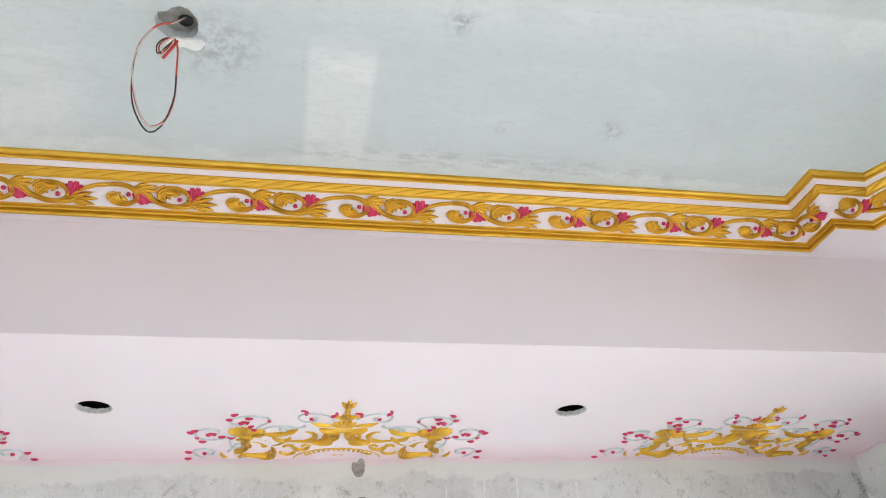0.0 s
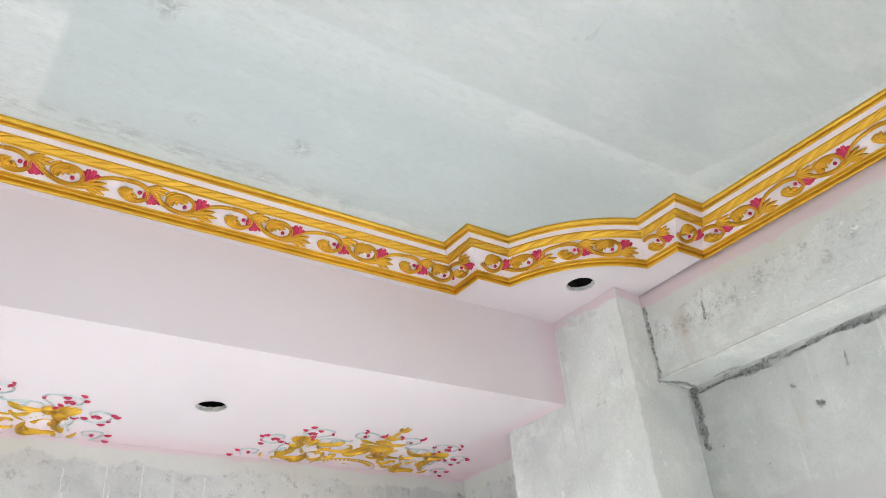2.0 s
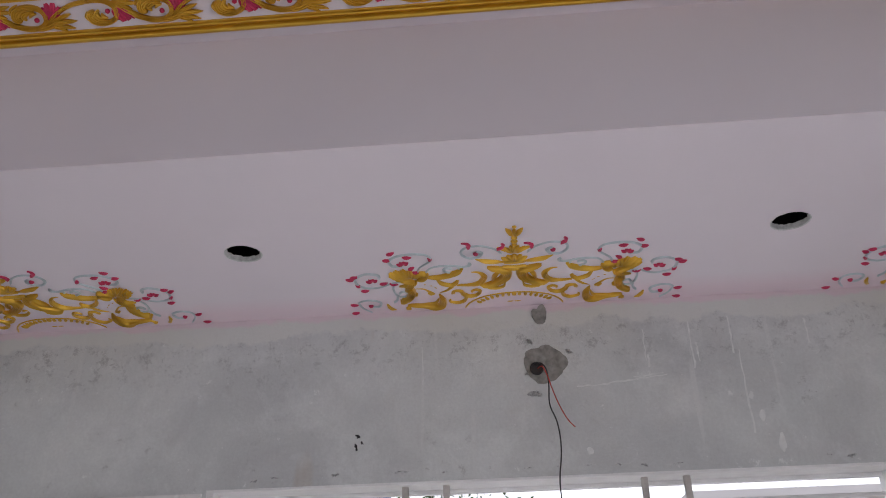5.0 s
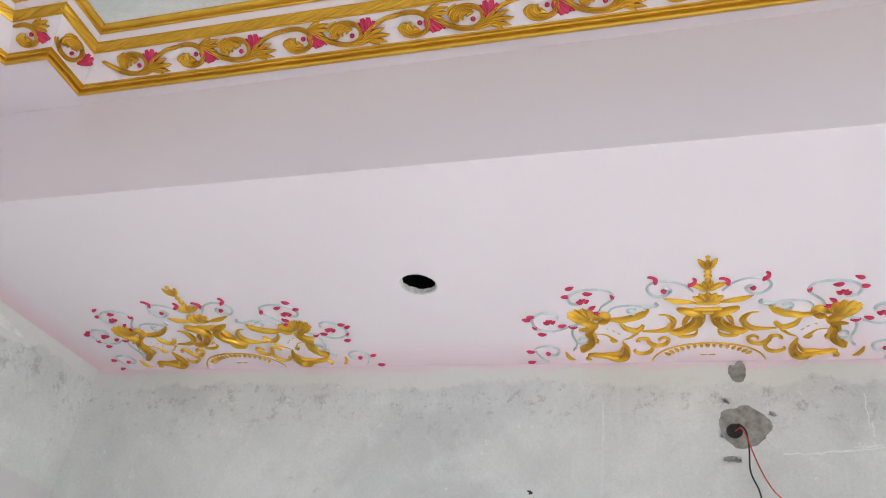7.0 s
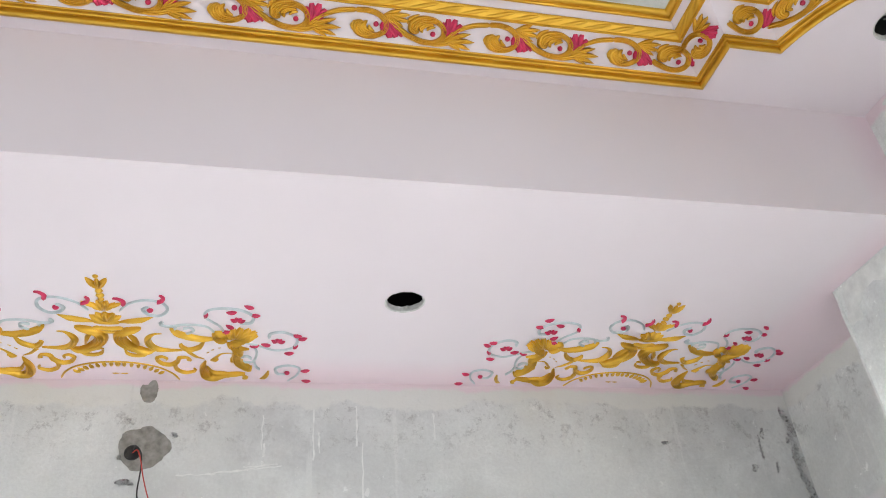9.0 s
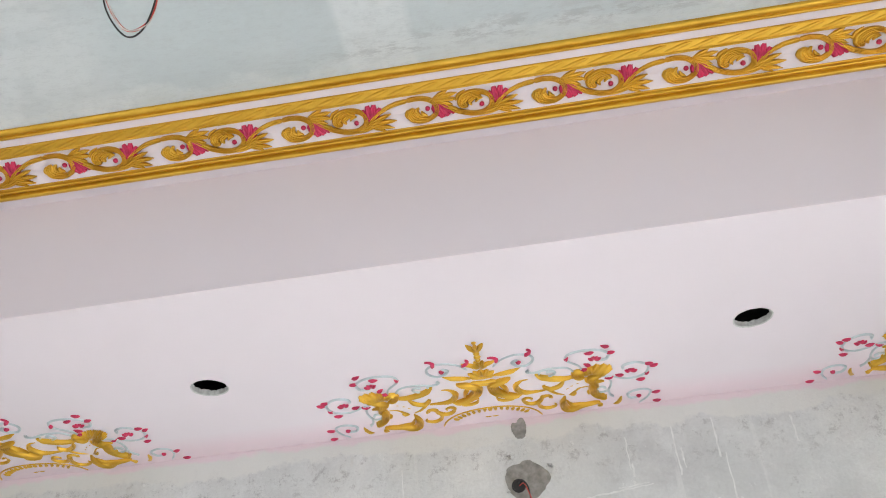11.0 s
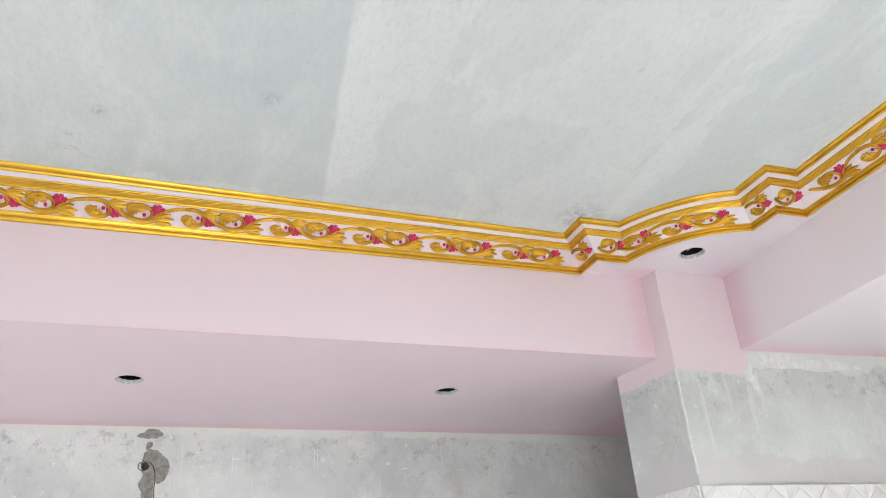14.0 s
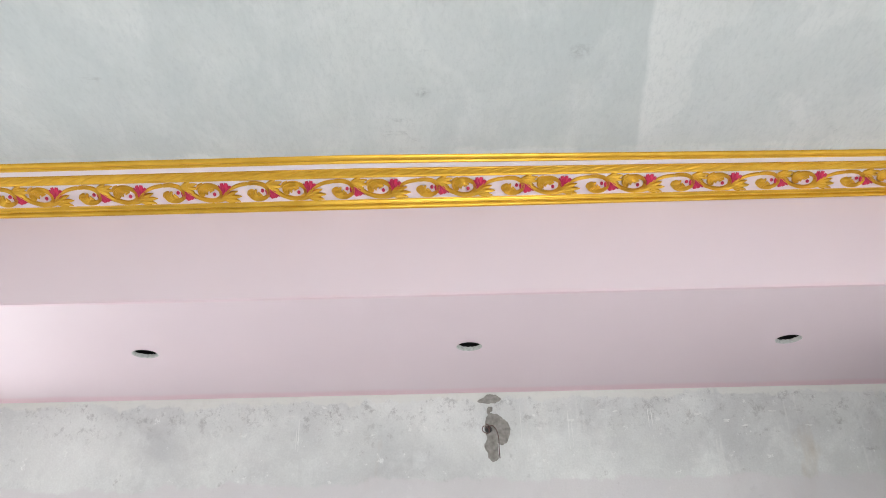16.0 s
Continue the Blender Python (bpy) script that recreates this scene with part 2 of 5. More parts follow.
    base = mix(nt, both(nt, line, ramp(nt, noise_tex(nt, coords(nt, (0.5, 1.6, 1.0)), 26, 7, 0.8, 0.3), [(0.48, grey(0)), (0.58, grey(0.7))])), base, (0.36, 0.385, 0.39))
    for mx, my, r in ((0.53, 1.67, 0.05), (0.08, 1.37, 0.05), (0.25, 1.69, 0.03), (-1.96, 1.30, 0.11), (-0.44, 1.50, 0.13), (-1.72, -0.35, 0.03), (-1.55, 0.10, 0.04), (1.44, 1.72, 0.05)):
        dist = node(nt, "ShaderNodeVectorMath")
        dist.operation = "DISTANCE"
        nt.links.new(tc.outputs["Object"], dist.inputs[0])
        dist.inputs[1].default_value = (mx, my, ZC)
        near = step(nt, dist.outputs["Value"], r * 0.55, r * 0.45, True)
        blotch = math_node(nt, "MULTIPLY", near, ramp(nt, noise_tex(nt, v, 30, 6, 0.75, 0.5), [(0.44, grey(0)), (0.58, grey(0.8))]))
        base = mix(nt, blotch, base, (0.29, 0.31, 0.32))
    nt.links.new(base, p.inputs["Base Color"])
    p.inputs["Roughness"].default_value = 0.8
    bump(nt, p, math_node(nt, "ADD", fine, scuff), 0.15, 0.004)
    return m


def gold_paint():
    """Smooth ochre gold paint with a metallic sheen; slightly uneven coats."""
    m, nt, p = mat("gold_paint")
    v = coords(nt)
    f, g = noise_tex(nt, v, 16, 3, 0.5), noise_tex(nt, v, 240, 3, 0.6)
    nt.links.new(ramp(nt, f, [(0.25, (0.62, 0.355, 0.035)), (0.75, (0.76, 0.47, 0.062))]), p.inputs["Base Color"])
    p.inputs["Roughness"].default_value = 0.30
    p.inputs["Metallic"].default_value = 0.82
    bump(nt, p, g, 0.10, 0.002)
    return m


def crumbled():
    """Dark mortar showing through in crumbs; the render between them stays."""
    m, nt, p = mat("chipped_mortar")
    v = coords(nt)
    f = noise_tex(nt, v, 85, 7, 0.75, 0.2)
    nt.links.new(ramp(nt, noise_tex(nt, v, 130, 4), [(0.3, (0.36, 0.375, 0.375)), (0.7, (0.62, 0.635, 0.63))]), p.inputs["Base Color"])
    nt.links.new(ramp(nt, f, [(0.46, grey(0)), (0.66, grey(0.36))]), p.inputs["Alpha"])
    p.inputs["Roughness"].default_value = 0.95
    return m


CHIP = crumbled()
PINK, SLAB, GOLD = pink_paint(), slab_plaster(), gold_paint()
CEMENT = cement("cement_render", top=2.553, rose=2.603, tone=1.27, low_from=0.98)
CEMENT_W = cement("cement_render_west", top=2.565, tone=1.33)
CEMENT_PIER_W = cement("cement_pier_west", top=2.56, rose=2.52, tone=1.25, rose_south=2.08)
CEMENT_PIER_E = cement("cement_pier_east", rose=2.905, tone=1.58)
CEMENT_BEAM = cement("cement_beam", top=2.85, rose=2.895, low=None, tone=1.58)
CEMENT_ROUGH = cement("cement_rough", tone=1.17)
CEMENT_ALCOVE = cement("cement_alcove", top=2.553, rose=2.612, tone=1.42)
PATCH = simple("fresh_mortar", (0.265, 0.26, 0.235), 0.9, 0, 0.3, 50, 0.5)
BLACK = simple("black_cable", (0.02, 0.02, 0.02), 0.45, 0, 0.2, 60, 0)
REDWIRE = simple("red_cable", (0.50, 0.045, 0.03), 0.45, 0, 0.2, 60, 0)
WHITEWIRE = simple("white_cable", (0.55, 0.52, 0.48), 0.5, 0, 0.2, 60, 0)
WOOD = simple("varnished_wood", (0.42, 0.22, 0.08), 0.45, 0, 0.35, 14, 0.1)
RED = simple("crimson_paint", (0.52, 0.022, 0.085), 0.4, 0.1, 0.25, 60)
SILVER = simple("silver_paint", (0.50, 0.57, 0.59), 0.32, 0.6, 0.15, 40)
BARPAINT = simple("weathered_bar_paint", (0.46, 0.43, 0.40), 0.55, 0.0, 0.2, 30)
WHITE = simple("white_frame_paint", (0.78, 0.78, 0.77), 0.4, 0.0, 0.06, 20)
GYPSUM = simple("cut_gypsum", (0.55, 0.56, 0.54), 0.9, 0.0, 0.2, 90, 0.3)
# near-black colour that stands in for the shade inside the downlight holes
VOID = simple("void_shade", (0.03, 0.03, 0.03), 0.95)
TILE = simple("glazed_tile", (0.74, 0.74, 0.72), 0.12, 0.0, 0.04, 4, 0)
FLOOR = simple("floor_screed", (0.72, 0.70, 0.67), 0.7, 0.0, 0.15, 3)


# ---- mesh helpers ----
def part(name, bm, material, parent=None, label="", smooth=False):
    me = bpy.data.meshes.new(name)
    if smooth:
        for f in bm.faces:
            f.smooth = True
    bm.to_mesh(me)
    bm.free()
    me.materials.append(material)
    ob = new(name, me)
    ob.parent = parent
    if label:
        ob["label"] = label
    return ob


def box(bm, x0, x1, y0, y1, z0, z1):
    m = Matrix.LocRotScale(((x0 + x1) / 2, (y0 + y1) / 2, (z0 + z1) / 2), None, (x1 - x0, y1 - y0, z1 - z0))
    bmesh.ops.create_cube(bm, size=1, matrix=m)


def solid(name, *boxes, material, parent=None, label=""):
    bm = bmesh.new()
    for b in boxes:
        box(bm, *b)
    return part(name, bm, material, parent, label)


def plate(outline, holes, z, thick):
    """A level board with its openings cut through; it grows upward from z."""
    bm = bmesh.new()
    for ring in (outline, *holes):
        vs = [bm.verts.new((x, y, z)) for x, y in ring]
        for a, b in zip(vs, vs[1:] + vs[:1]):
            bm.edges.new((a, b))
    bmesh.ops.triangle_fill(bm, use_beauty=True, edges=bm.edges[:])
    top = bmesh.ops.extrude_face_region(bm, geom=bm.faces[:])
    bmesh.ops.translate(bm, verts=[g for g in top["geom"] if isinstance(g, bmesh.types.BMVert)], vec=(0, 0, thick))
    bmesh.ops.recalc_face_normals(bm, faces=bm.faces[:])
    return bm


def ring(cx, cy, r, n=32, rough=0.0, seed=0):
    rnd = random.Random(seed)
    return [(cx + r * (1 + rough * rnd.uniform(-1, 1)) * math.cos(2 * math.pi * i / n), cy + r * (1 + rough * rnd.uniform(-1, 1)) * math.sin(2 * math.pi * i / n)) for i in range(n)]


def rect(x0, x1, y0, y1):
    return [(x0, y0), (x1, y0), (x1, y1), (x0, y1)]


# ---- cornice plan: a loop, clockwise seen from above ----
STEP, SAG, ARC_N = 0.13, 0.070, 10
ARCS = []                                         # for each corner: its first loop index, centre, radius, outward way, chord


def corner_path(cx, cy, ax, ay, bx, by, la=0.605, lb=0.605):
    """The stepped corner at (cx, cy): a points back along the run that arrives, b along the run that leaves; la, lb: its legs."""
    def at(p, q):
        return Vector((cx + ax * p + bx * q, cy + ay * p + by * q))
    s, e = at(la - STEP, STEP), at(STEP, lb - STEP)
    chord = e - s
    rad = (chord.length ** 2 / 4 + SAG ** 2) / (2 * SAG)
    mid, cd = (s + e) / 2, chord.normalized()
    out = Vector((cd.y, -cd.x))
    if out.dot(Vector((ax + bx, ay + by))) < 0:
        out = -out
    centre = mid - out * (rad - SAG)
    half = math.asin(chord.length / 2 / rad)
    ARCS.append((s, centre, rad, out, cd))
    return [at(la, 0), at(la, STEP), *bend(centre, rad, out, cd, -half, half), at(STEP, lb), at(0, lb)]


def bend(centre, rad, out, cd, t0, t1):
    """Even steps along an arc between two angles."""
    res = []
    for i in range(ARC_N + 1):
        t = t0 + (t1 - t0) * i / ARC_N
        res.append(centre + out * rad * math.cos(t) + cd * rad * math.sin(t))
    return res


NE = corner_path(XE, YN, -1, 0, 0, -1, 0.605, 0.573)
SE = corner_path(XE, YS, 0, 1, -1, 0)
SW = corner_path(XW, YS, 1, 0, 0, 1)
NW = corner_path(XW, YN, 0, -1, 1, 0, 0.592, 0.606)
LOOP = NE + SE + SW + [Vector((XW, -0.6)), Vector((XW, 1.3))] + NW


def offset_loop(d):
    """LOOP moved d into the room, mitred; the arcs keep their centres and end where the short returns meet them."""
    res, n = [], len(LOOP)
    for i in range(n):
        p, q, r = LOOP[i - 1], LOOP[i], LOOP[(i + 1) % n]
        d1, d2 = (q - p).normalized(), (r - q).normalized()
        n1, n2 = Vector((d1.y, -d1.x)), Vector((d2.y, -d2.x))
        res.append(q + (n1 + n2) * (d / (1 + n1.dot(n2))))
    for s, centre, rad, out, cd in ARCS:
        i = next(k for k in range(n) if (LOOP[k] - s).length < 1e-6)
        j = i + ARC_N
        turns = []
        for fixed, way in ((res[i - 1], LOOP[i] - LOOP[i - 1]), (res[j + 1], LOOP[j] - LOOP[j + 1])):
            way = way.normalized()
            m = fixed - centre
            k = m.dot(way)
            root = math.sqrt(max(0.0, k * k - m.dot(m) + (rad + d) ** 2))
            hits = [m + way * t for t in (-k - root, -k + root)]
            hit = max(hits, key=lambda h: h.dot(out))
            turns.append(math.atan2(hit.dot(cd), hit.dot(out)))
        res[i:j + 1] = bend(centre, rad + d, out, cd, *turns)
    return res


def lean(p):
    """How much further the cornice's top reaches over the slab on the crooked west run."""
    return 0.027 * (1.3 - max(-0.6, min(1.3, p.y))) if p.x < -1.4 else 0.0


def sweep(profile):
    bm = bmesh.new()
    rings = []
    for d, z in profile:
        s = (z - ZP) / RUN_Z
        rings.append([bm.verts.new((p.x + s * lean(p), p.y, z)) for p in offset_loop(d)])
    for a, b in zip(rings, rings[1:]):
        for i in range(len(a)):
            j = (i + 1) % len(a)
            bm.faces.new((a[i], a[j], b[j], b[i]))
    # crisp mitres
    for i in range(len(LOOP)):
        d1, d2 = (LOOP[i] - LOOP[i - 1]).normalized(), (LOOP[(i + 1) % len(LOOP)] - LOOP[i]).normalized()
        if d1.dot(d2) < 0.95:
            for a, b in zip(rings, rings[1:]):
                bm.edges.get((a[i], b[i])).smooth = False
    return bm


# slope of the cornice: from the border's face up to the slab
RUN_D, RUN_Z = 0.135, ZC - ZP
SLOPE = math.hypot(RUN_D, RUN_Z)
TD, TZ = RUN_D / SLOPE, RUN_Z / SLOPE            # up the slope
ND, NZ = TZ, -TD                                # out of the slope, into the room


def prof(*sv):
    """Profile points given as (share of the slope, metres proud of it)."""
    return [(s * RUN_D + h * ND, ZP + s * RUN_Z + h * NZ) for s, h in sv]


cornice = new("cornice")
tagged(cornice, "moulded plaster cornice, pink ground with gold scrolls and crimson flowers", "cornice", kind="structure")
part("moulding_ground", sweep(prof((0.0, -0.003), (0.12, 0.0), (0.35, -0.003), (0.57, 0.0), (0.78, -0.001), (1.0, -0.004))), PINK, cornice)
part("lower_bead", sweep(prof((-0.030, -0.004), (-0.030, 0.006), (-0.014, 0.013), (0.012, 0.016), (0.038, 0.013), (0.052, 0.004), (0.060, 0.0015), (0.070, 0.007), (0.090, 0.0105), (0.110, 0.007), (0.122, 0.001), (0.130, 0.0005), (0.138, 0.003), (0.147, -0.001))), GOLD, cornice, "gold half-round lower bead", True)
part("rope_bed", sweep(prof((0.580, -0.001), (0.584, 0.0045), (0.598, 0.005), (0.606, 0.0012), (0.63, 0.0012), (0.665, 0.002), (0.70, 0.0012), (0.722, 0.0012), (0.730, 0.0045), (0.742, 0.004), (0.748, -0.001))), GOLD, cornice, "gold twisted rope moulding", True)
part("upper_bead", sweep(prof((0.848, -0.002), (0.850, 0.003), (0.862, 0.006), (0.880, 0.0062), (0.892, 0.003), (0.900, 0.0), (0.910, 0.004), (0.94, 0.0075), (0.975, 0.007), (0.995, 0.003), (1.01, -0.002))), GOLD, cornice, "gold upper bead against the slab", True)

# ---- structure ----
tagged(solid("floor", (-3.6, 2.4, -4.2, 3.2, -0.15, 0.0), material=FLOOR), "bare grey screed floor", "floor", kind="structure")
ground = tagged(solid("ground", (-400, 400, -400, 400, -0.6, -0.2), material=simple("dry_ground", (0.42, 0.39, 0.34), 0.9, 0, 0.2, 0.5)), "dry pale ground outside", "ground", kind="structure")

ceiling = part("ceiling", plate(rect(-3.6, 2.4, -4.2, 3.2), [ring(-0.512, 1.450, 0.044, 18, 0.18, 3)], ZC, 0.2), SLAB)
tagged(ceiling, "grey putty-coated concrete slab ceiling with trowel marks", "ceiling", kind="structure")

WX0, WX1, WZ0, WZ1 = -1.0, 0.966, 0.95, 2.095
wall_n = tagged(solid("wall_north", (-3.6, WX0, 3.0, 3.14, 0, ZC), (WX1, 2.4, 3.0, 3.14, 0, ZC), (WX0, WX1, 3.0, 3.14, WZ1, ZC), (WX0, WX1, 3.0, 3.14, 0, WZ0), material=CEMENT), "grey cement-rendered wall with putty smears", "wall", kind="structure")
# the gap near its south end is assumed, for the added west lamp
wall_w = tagged(solid("wall_west", (-3.6, WALL_W, -2.3, 3.0, 0, ZC), (-3.6, WALL_W, -4.2, -3.7, 0, ZC), (-3.6, WALL_W, -3.7, -2.3, 2.2, ZC), material=CEMENT_W), "grey cement-rendered wall with white drips", "wall", kind="structure")
wall_e = tagged(solid("wall_east", (WALL_E, 2.38, 0.86, 2.39, 0, ZC), (WALL_E, 2.38, -4.2, -0.86, 0, ZC), (WALL_E, 2.38, -0.86, 0.86, 2.44, ZC), material=CEMENT_ROUGH), "rough grey rendered wall set back under a beam", "wall", kind="structure")
# unseen wall; the wide opening is made up to hold the south lamp
tagged(solid("wall_south", (-3.4, -1.75, -4.2, WALL_S, 0, ZC), (1.15, WALL_E, -4.2, WALL_S, 0, ZC), (-1.75, 1.15, -4.2, WALL_S, 2.3, ZC), material=CEMENT_ROUGH), "plain grey rendered wall", "wall", kind="structure")
pier_w = tagged(part("pier_west", plate([(-2.485, 1.685), (-2.15, 1.727), (-2.158, 2.05), (-2.12, 3.0), (-2.485, 3.0)], [], 0.0, ZC), CEMENT_PIER_W), "grey rendered pier, painted pink at its top", "pier", kind="structure")
pier_e = tagged(part("pier_east", plate([(1.765, 1.742), (WALL_E + 0.01, 1.790), (WALL_E + 0.01, 2.39), (1.765, 2.39)], [], 0.0, ZC), CEMENT_PIER_E), "grey rendered pier with a worn pale arris", "pier", kind="structure")
alcove = tagged(solid("wall_alcove_east", (1.985, 2.38, 2.39, 3.0, 0, ZC), material=CEMENT_ALCOVE), "grey rendered return wall beside the pier", "wall", kind="structure")
beam_e = tagged(solid("beam_east", (1.912, WALL_E, -3.45, 1.772, 2.625, ZC), material=CEMENT_BEAM), "grey rendered concrete beam with chipped lower edge", "beam", kind="structure")

HOLE_R = 0.049
north_holes = [(-0.790, 2.531), (0.640, 2.531)]
west_holes = [(-2.756, 1.026), (-2.756, -0.215), (-2.756, -1.487)]
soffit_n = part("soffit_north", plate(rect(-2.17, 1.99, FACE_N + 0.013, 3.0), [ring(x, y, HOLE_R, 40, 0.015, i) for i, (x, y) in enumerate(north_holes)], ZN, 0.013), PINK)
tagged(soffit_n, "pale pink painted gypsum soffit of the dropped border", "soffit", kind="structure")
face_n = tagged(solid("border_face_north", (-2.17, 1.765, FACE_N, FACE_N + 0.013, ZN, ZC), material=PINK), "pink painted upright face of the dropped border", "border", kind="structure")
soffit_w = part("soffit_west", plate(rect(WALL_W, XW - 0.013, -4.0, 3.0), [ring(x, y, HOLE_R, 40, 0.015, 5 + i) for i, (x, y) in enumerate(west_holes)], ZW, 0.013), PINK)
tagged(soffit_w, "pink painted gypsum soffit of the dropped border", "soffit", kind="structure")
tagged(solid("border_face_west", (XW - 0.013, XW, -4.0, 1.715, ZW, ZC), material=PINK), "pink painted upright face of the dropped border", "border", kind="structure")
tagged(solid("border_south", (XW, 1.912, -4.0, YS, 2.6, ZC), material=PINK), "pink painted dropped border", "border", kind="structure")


def corner_panel(name, path, corner, hole):
    pts = [(p.x, p.y) for p in path] + [corner]
    ob = part(name, plate(pts, [ring(*hole, HOLE_R, 40, 0.012, 9)], ZP, 0.013), PINK)
    return tagged(ob, "level pink gypsum panel filling the cornice corner", "ceiling panel", kind="structure")


panels = [corner_panel("corner_panel_north_east", NE, (1.914, YN), (1.642, 1.785)),
          corner_panel("corner_panel_north_west", NW, (XW, YN), (-1.985, 1.79))]
tagged(solid("border_ledge_north", (-2.25, 1.80, YN, FACE_N, ZP, ZP + 0.013), material=PINK), "narrow level pink ledge between cornice and border face", "ledge", kind="structure")
corner_panel("corner_panel_south_east", SE, (1.914, YS), (1.64, -3.2))
corner_panel("corner_panel_south_west", SW, (XW, YS), (-1.99, -3.2))


# ---- ornament helpers: everything lies on a u, v plane and rises along w ----
def smooth_line(pts, per=5):
    """Catmull-Rom through the points."""
    ps = [Vector(p) for p in pts]
    ps = [2 * ps[0] - ps[1], *ps, 2 * ps[-1] - ps[-2]]
    out = []
    for i in range(1, len(ps) - 2):
        a, b, c, d = ps[i - 1:i + 3]
        for k in range(per):
            t = k / per
            out.append(0.5 * (2 * b + (c - a) * t + (2 * a - 5 * b + 4 * c - d) * t * t + (3 * b - 3 * c + d - a) * t ** 3))
    return out + [ps[-2]]


def ribbed(shape):
    """The outline of a section with a point set halfway down every slope, so that the ribs shade crisply."""
    return [p for a, b in zip(shape, shape[1:]) for p in (a, ((a[0] + b[0]) / 2, (a[1] + b[1]) / 2))] + [shape[-1]]


FLUTED = ribbed(((-1, 0), (-0.82, 0.75), (-0.6, 1.0), (-0.4, 0.45), (-0.2, 1.1), (0, 0.45), (0.2, 1.1), (0.4, 0.45), (0.6, 1.0), (0.82, 0.75), (1, 0)))
LEAFY = ribbed(((-1, 0), (-0.5, 1.0), (0, 0.5), (0.5, 1.0), (1, 0)))


def vine(bm, pts, r0, r1=None, height=1.0, per=5, groove=0.0, fluted=False):
    """A raised half-round stem along pts; r0 to r1 taper, or r0 a radius for each point."""
    shape = FLUTED if fluted else ribbed(((-1, 0), (-0.72, 0.8), (-0.32, 1.0), (0, 1 - 1.4 * groove), (0.32, 1.0), (0.72, 0.8), (1, 0))) if groove else ((-1, 0), (-0.72, 0.8), (-0.32, 1.0), (0.32, 1.0), (0.72, 0.8), (1, 0))
    line = smooth_line(pts, per)
    rows, n = [], len(line) - 1
    for i, p in enumerate(line):
        d = (line[min(i + 1, n)] - line[max(i - 1, 0)]).normalized()
        nn = Vector((-d.y, d.x))
        if r1 is None:
            k = i / n * (len(r0) - 1)
            j = min(int(k), len(r0) - 2)
            r = r0[j] + (r0[j + 1] - r0[j]) * (k - j)
        else:
            r = r0 + (r1 - r0) * i / n
        lift = min(r, 0.0075) * height
        r *= 0.35 if i in (0, n) else 1
        rows.append([bm.verts.new((p.x + nn.x * r * a, p.y + nn.y * r * a, lift * h - 0.0006)) for a, h in shape])
    for a, b in zip(rows, rows[1:]):
        for i in range(len(shape) - 1):
            bm.faces.new((a[i], b[i], b[i + 1], a[i + 1]))


def petal(bm, x, y, angle, length, width, height=0.005, curl=0.0, tip=0.5):
    """A raised leaf or petal from its root at (x, y): widest past the middle, with a crease along it."""
    c, s = math.cos(radians(angle)), math.sin(radians(angle))
    rows = []
    shape = ((0, 0.12, 0.3), (0.22, 0.62, 0.8), (0.5, 1.0, 1.0), (0.78, 0.8, 0.85), (1.0, 0.12 if tip < 1 else 0.5, 0.35))
    for t, w, h in shape:
        bend = curl * t * t * length
        row = []
        for a, k in LEAFY:
            px, py = t * length, a * w * width / 2 + bend
            row.append(bm.verts.new((x + c * px - s * py, y + s * px + c * py, h * k * height - 0.0006)))
        rows.append(row)
    for a, b in zip(rows, rows[1:]):
        for i in range(len(LEAFY) - 1):
            bm.faces.new((a[i], b[i], b[i + 1], a[i + 1]))


def dome(bm, x, y, r, h):
    bmesh.ops.create_uvsphere(bm, u_segments=8, v_segments=5, radius=1, matrix=Matrix.LocRotScale((x, y, 0), None, (r, r, h)))


def made(fn, lift=0.0, squash=1.0):
    bm = bmesh.new()
    fn(bm)
    for v in bm.verts:
        v.co.y = v.co.y * squash + lift
    me = bpy.data.meshes.new("relief")
    for f in bm.faces:
        f.smooth = True
    bm.to_mesh(me)
    bm.free()
    return me


def put(name, me, material, parent, m, label=""):
    if not me.materials:
        me.materials.append(material)
    ob = new(name, me)
    ob.parent = parent
    ob.matrix_basis = m
    if label:
        ob["label"] = label
    return ob


# ---- frieze of the cornice: one repeat is a rising scroll and a falling scroll ----
REPEAT = 0.2935


def curl_up(bm):
    vine(bm, [(-0.075, 0.0625), (-0.050, 0.0640), (-0.026, 0.0590), (-0.009, 0.0450), (-0.008, 0.0250), (-0.024, 0.0120), (-0.046, 0.0110), (-0.062, 0.0190), (-0.066, 0.0310), (-0.056, 0.0400)], (0.0062, 0.0066, 0.0068, 0.0068, 0.0062, 0.0064, 0.0096, 0.0132, 0.0128, 0.0050), None, 1.35, 5, 0.0, True)
    vine(bm, [(-0.074, 0.0400), (-0.079, 0.0280), (-0.074, 0.0150)], (0.0020, 0.0042, 0.0020), None, 1.7, 4, 0.2)
    vine(bm, [(-0.036, 0.0170), (-0.050, 0.0230), (-0.054, 0.0330), (-0.047, 0.0420)], (0.0030, 0.0062, 0.0066, 0.0026), None, 1.5, 4, 0.35)
    vine(bm, [(-0.030, 0.0190), (-0.040, 0.0250), (-0.043, 0.0330)], (0.0024, 0.0046, 0.0022), None, 1.7, 4)
    for a, l, w in ((16, 0.040, 0.0130), (0, 0.058, 0.0140), (-15, 0.059, 0.0135), (-32, 0.050, 0.0125)):
        petal(bm, -0.014, 0.0590, a, l, w, 0.0105, 0.10)


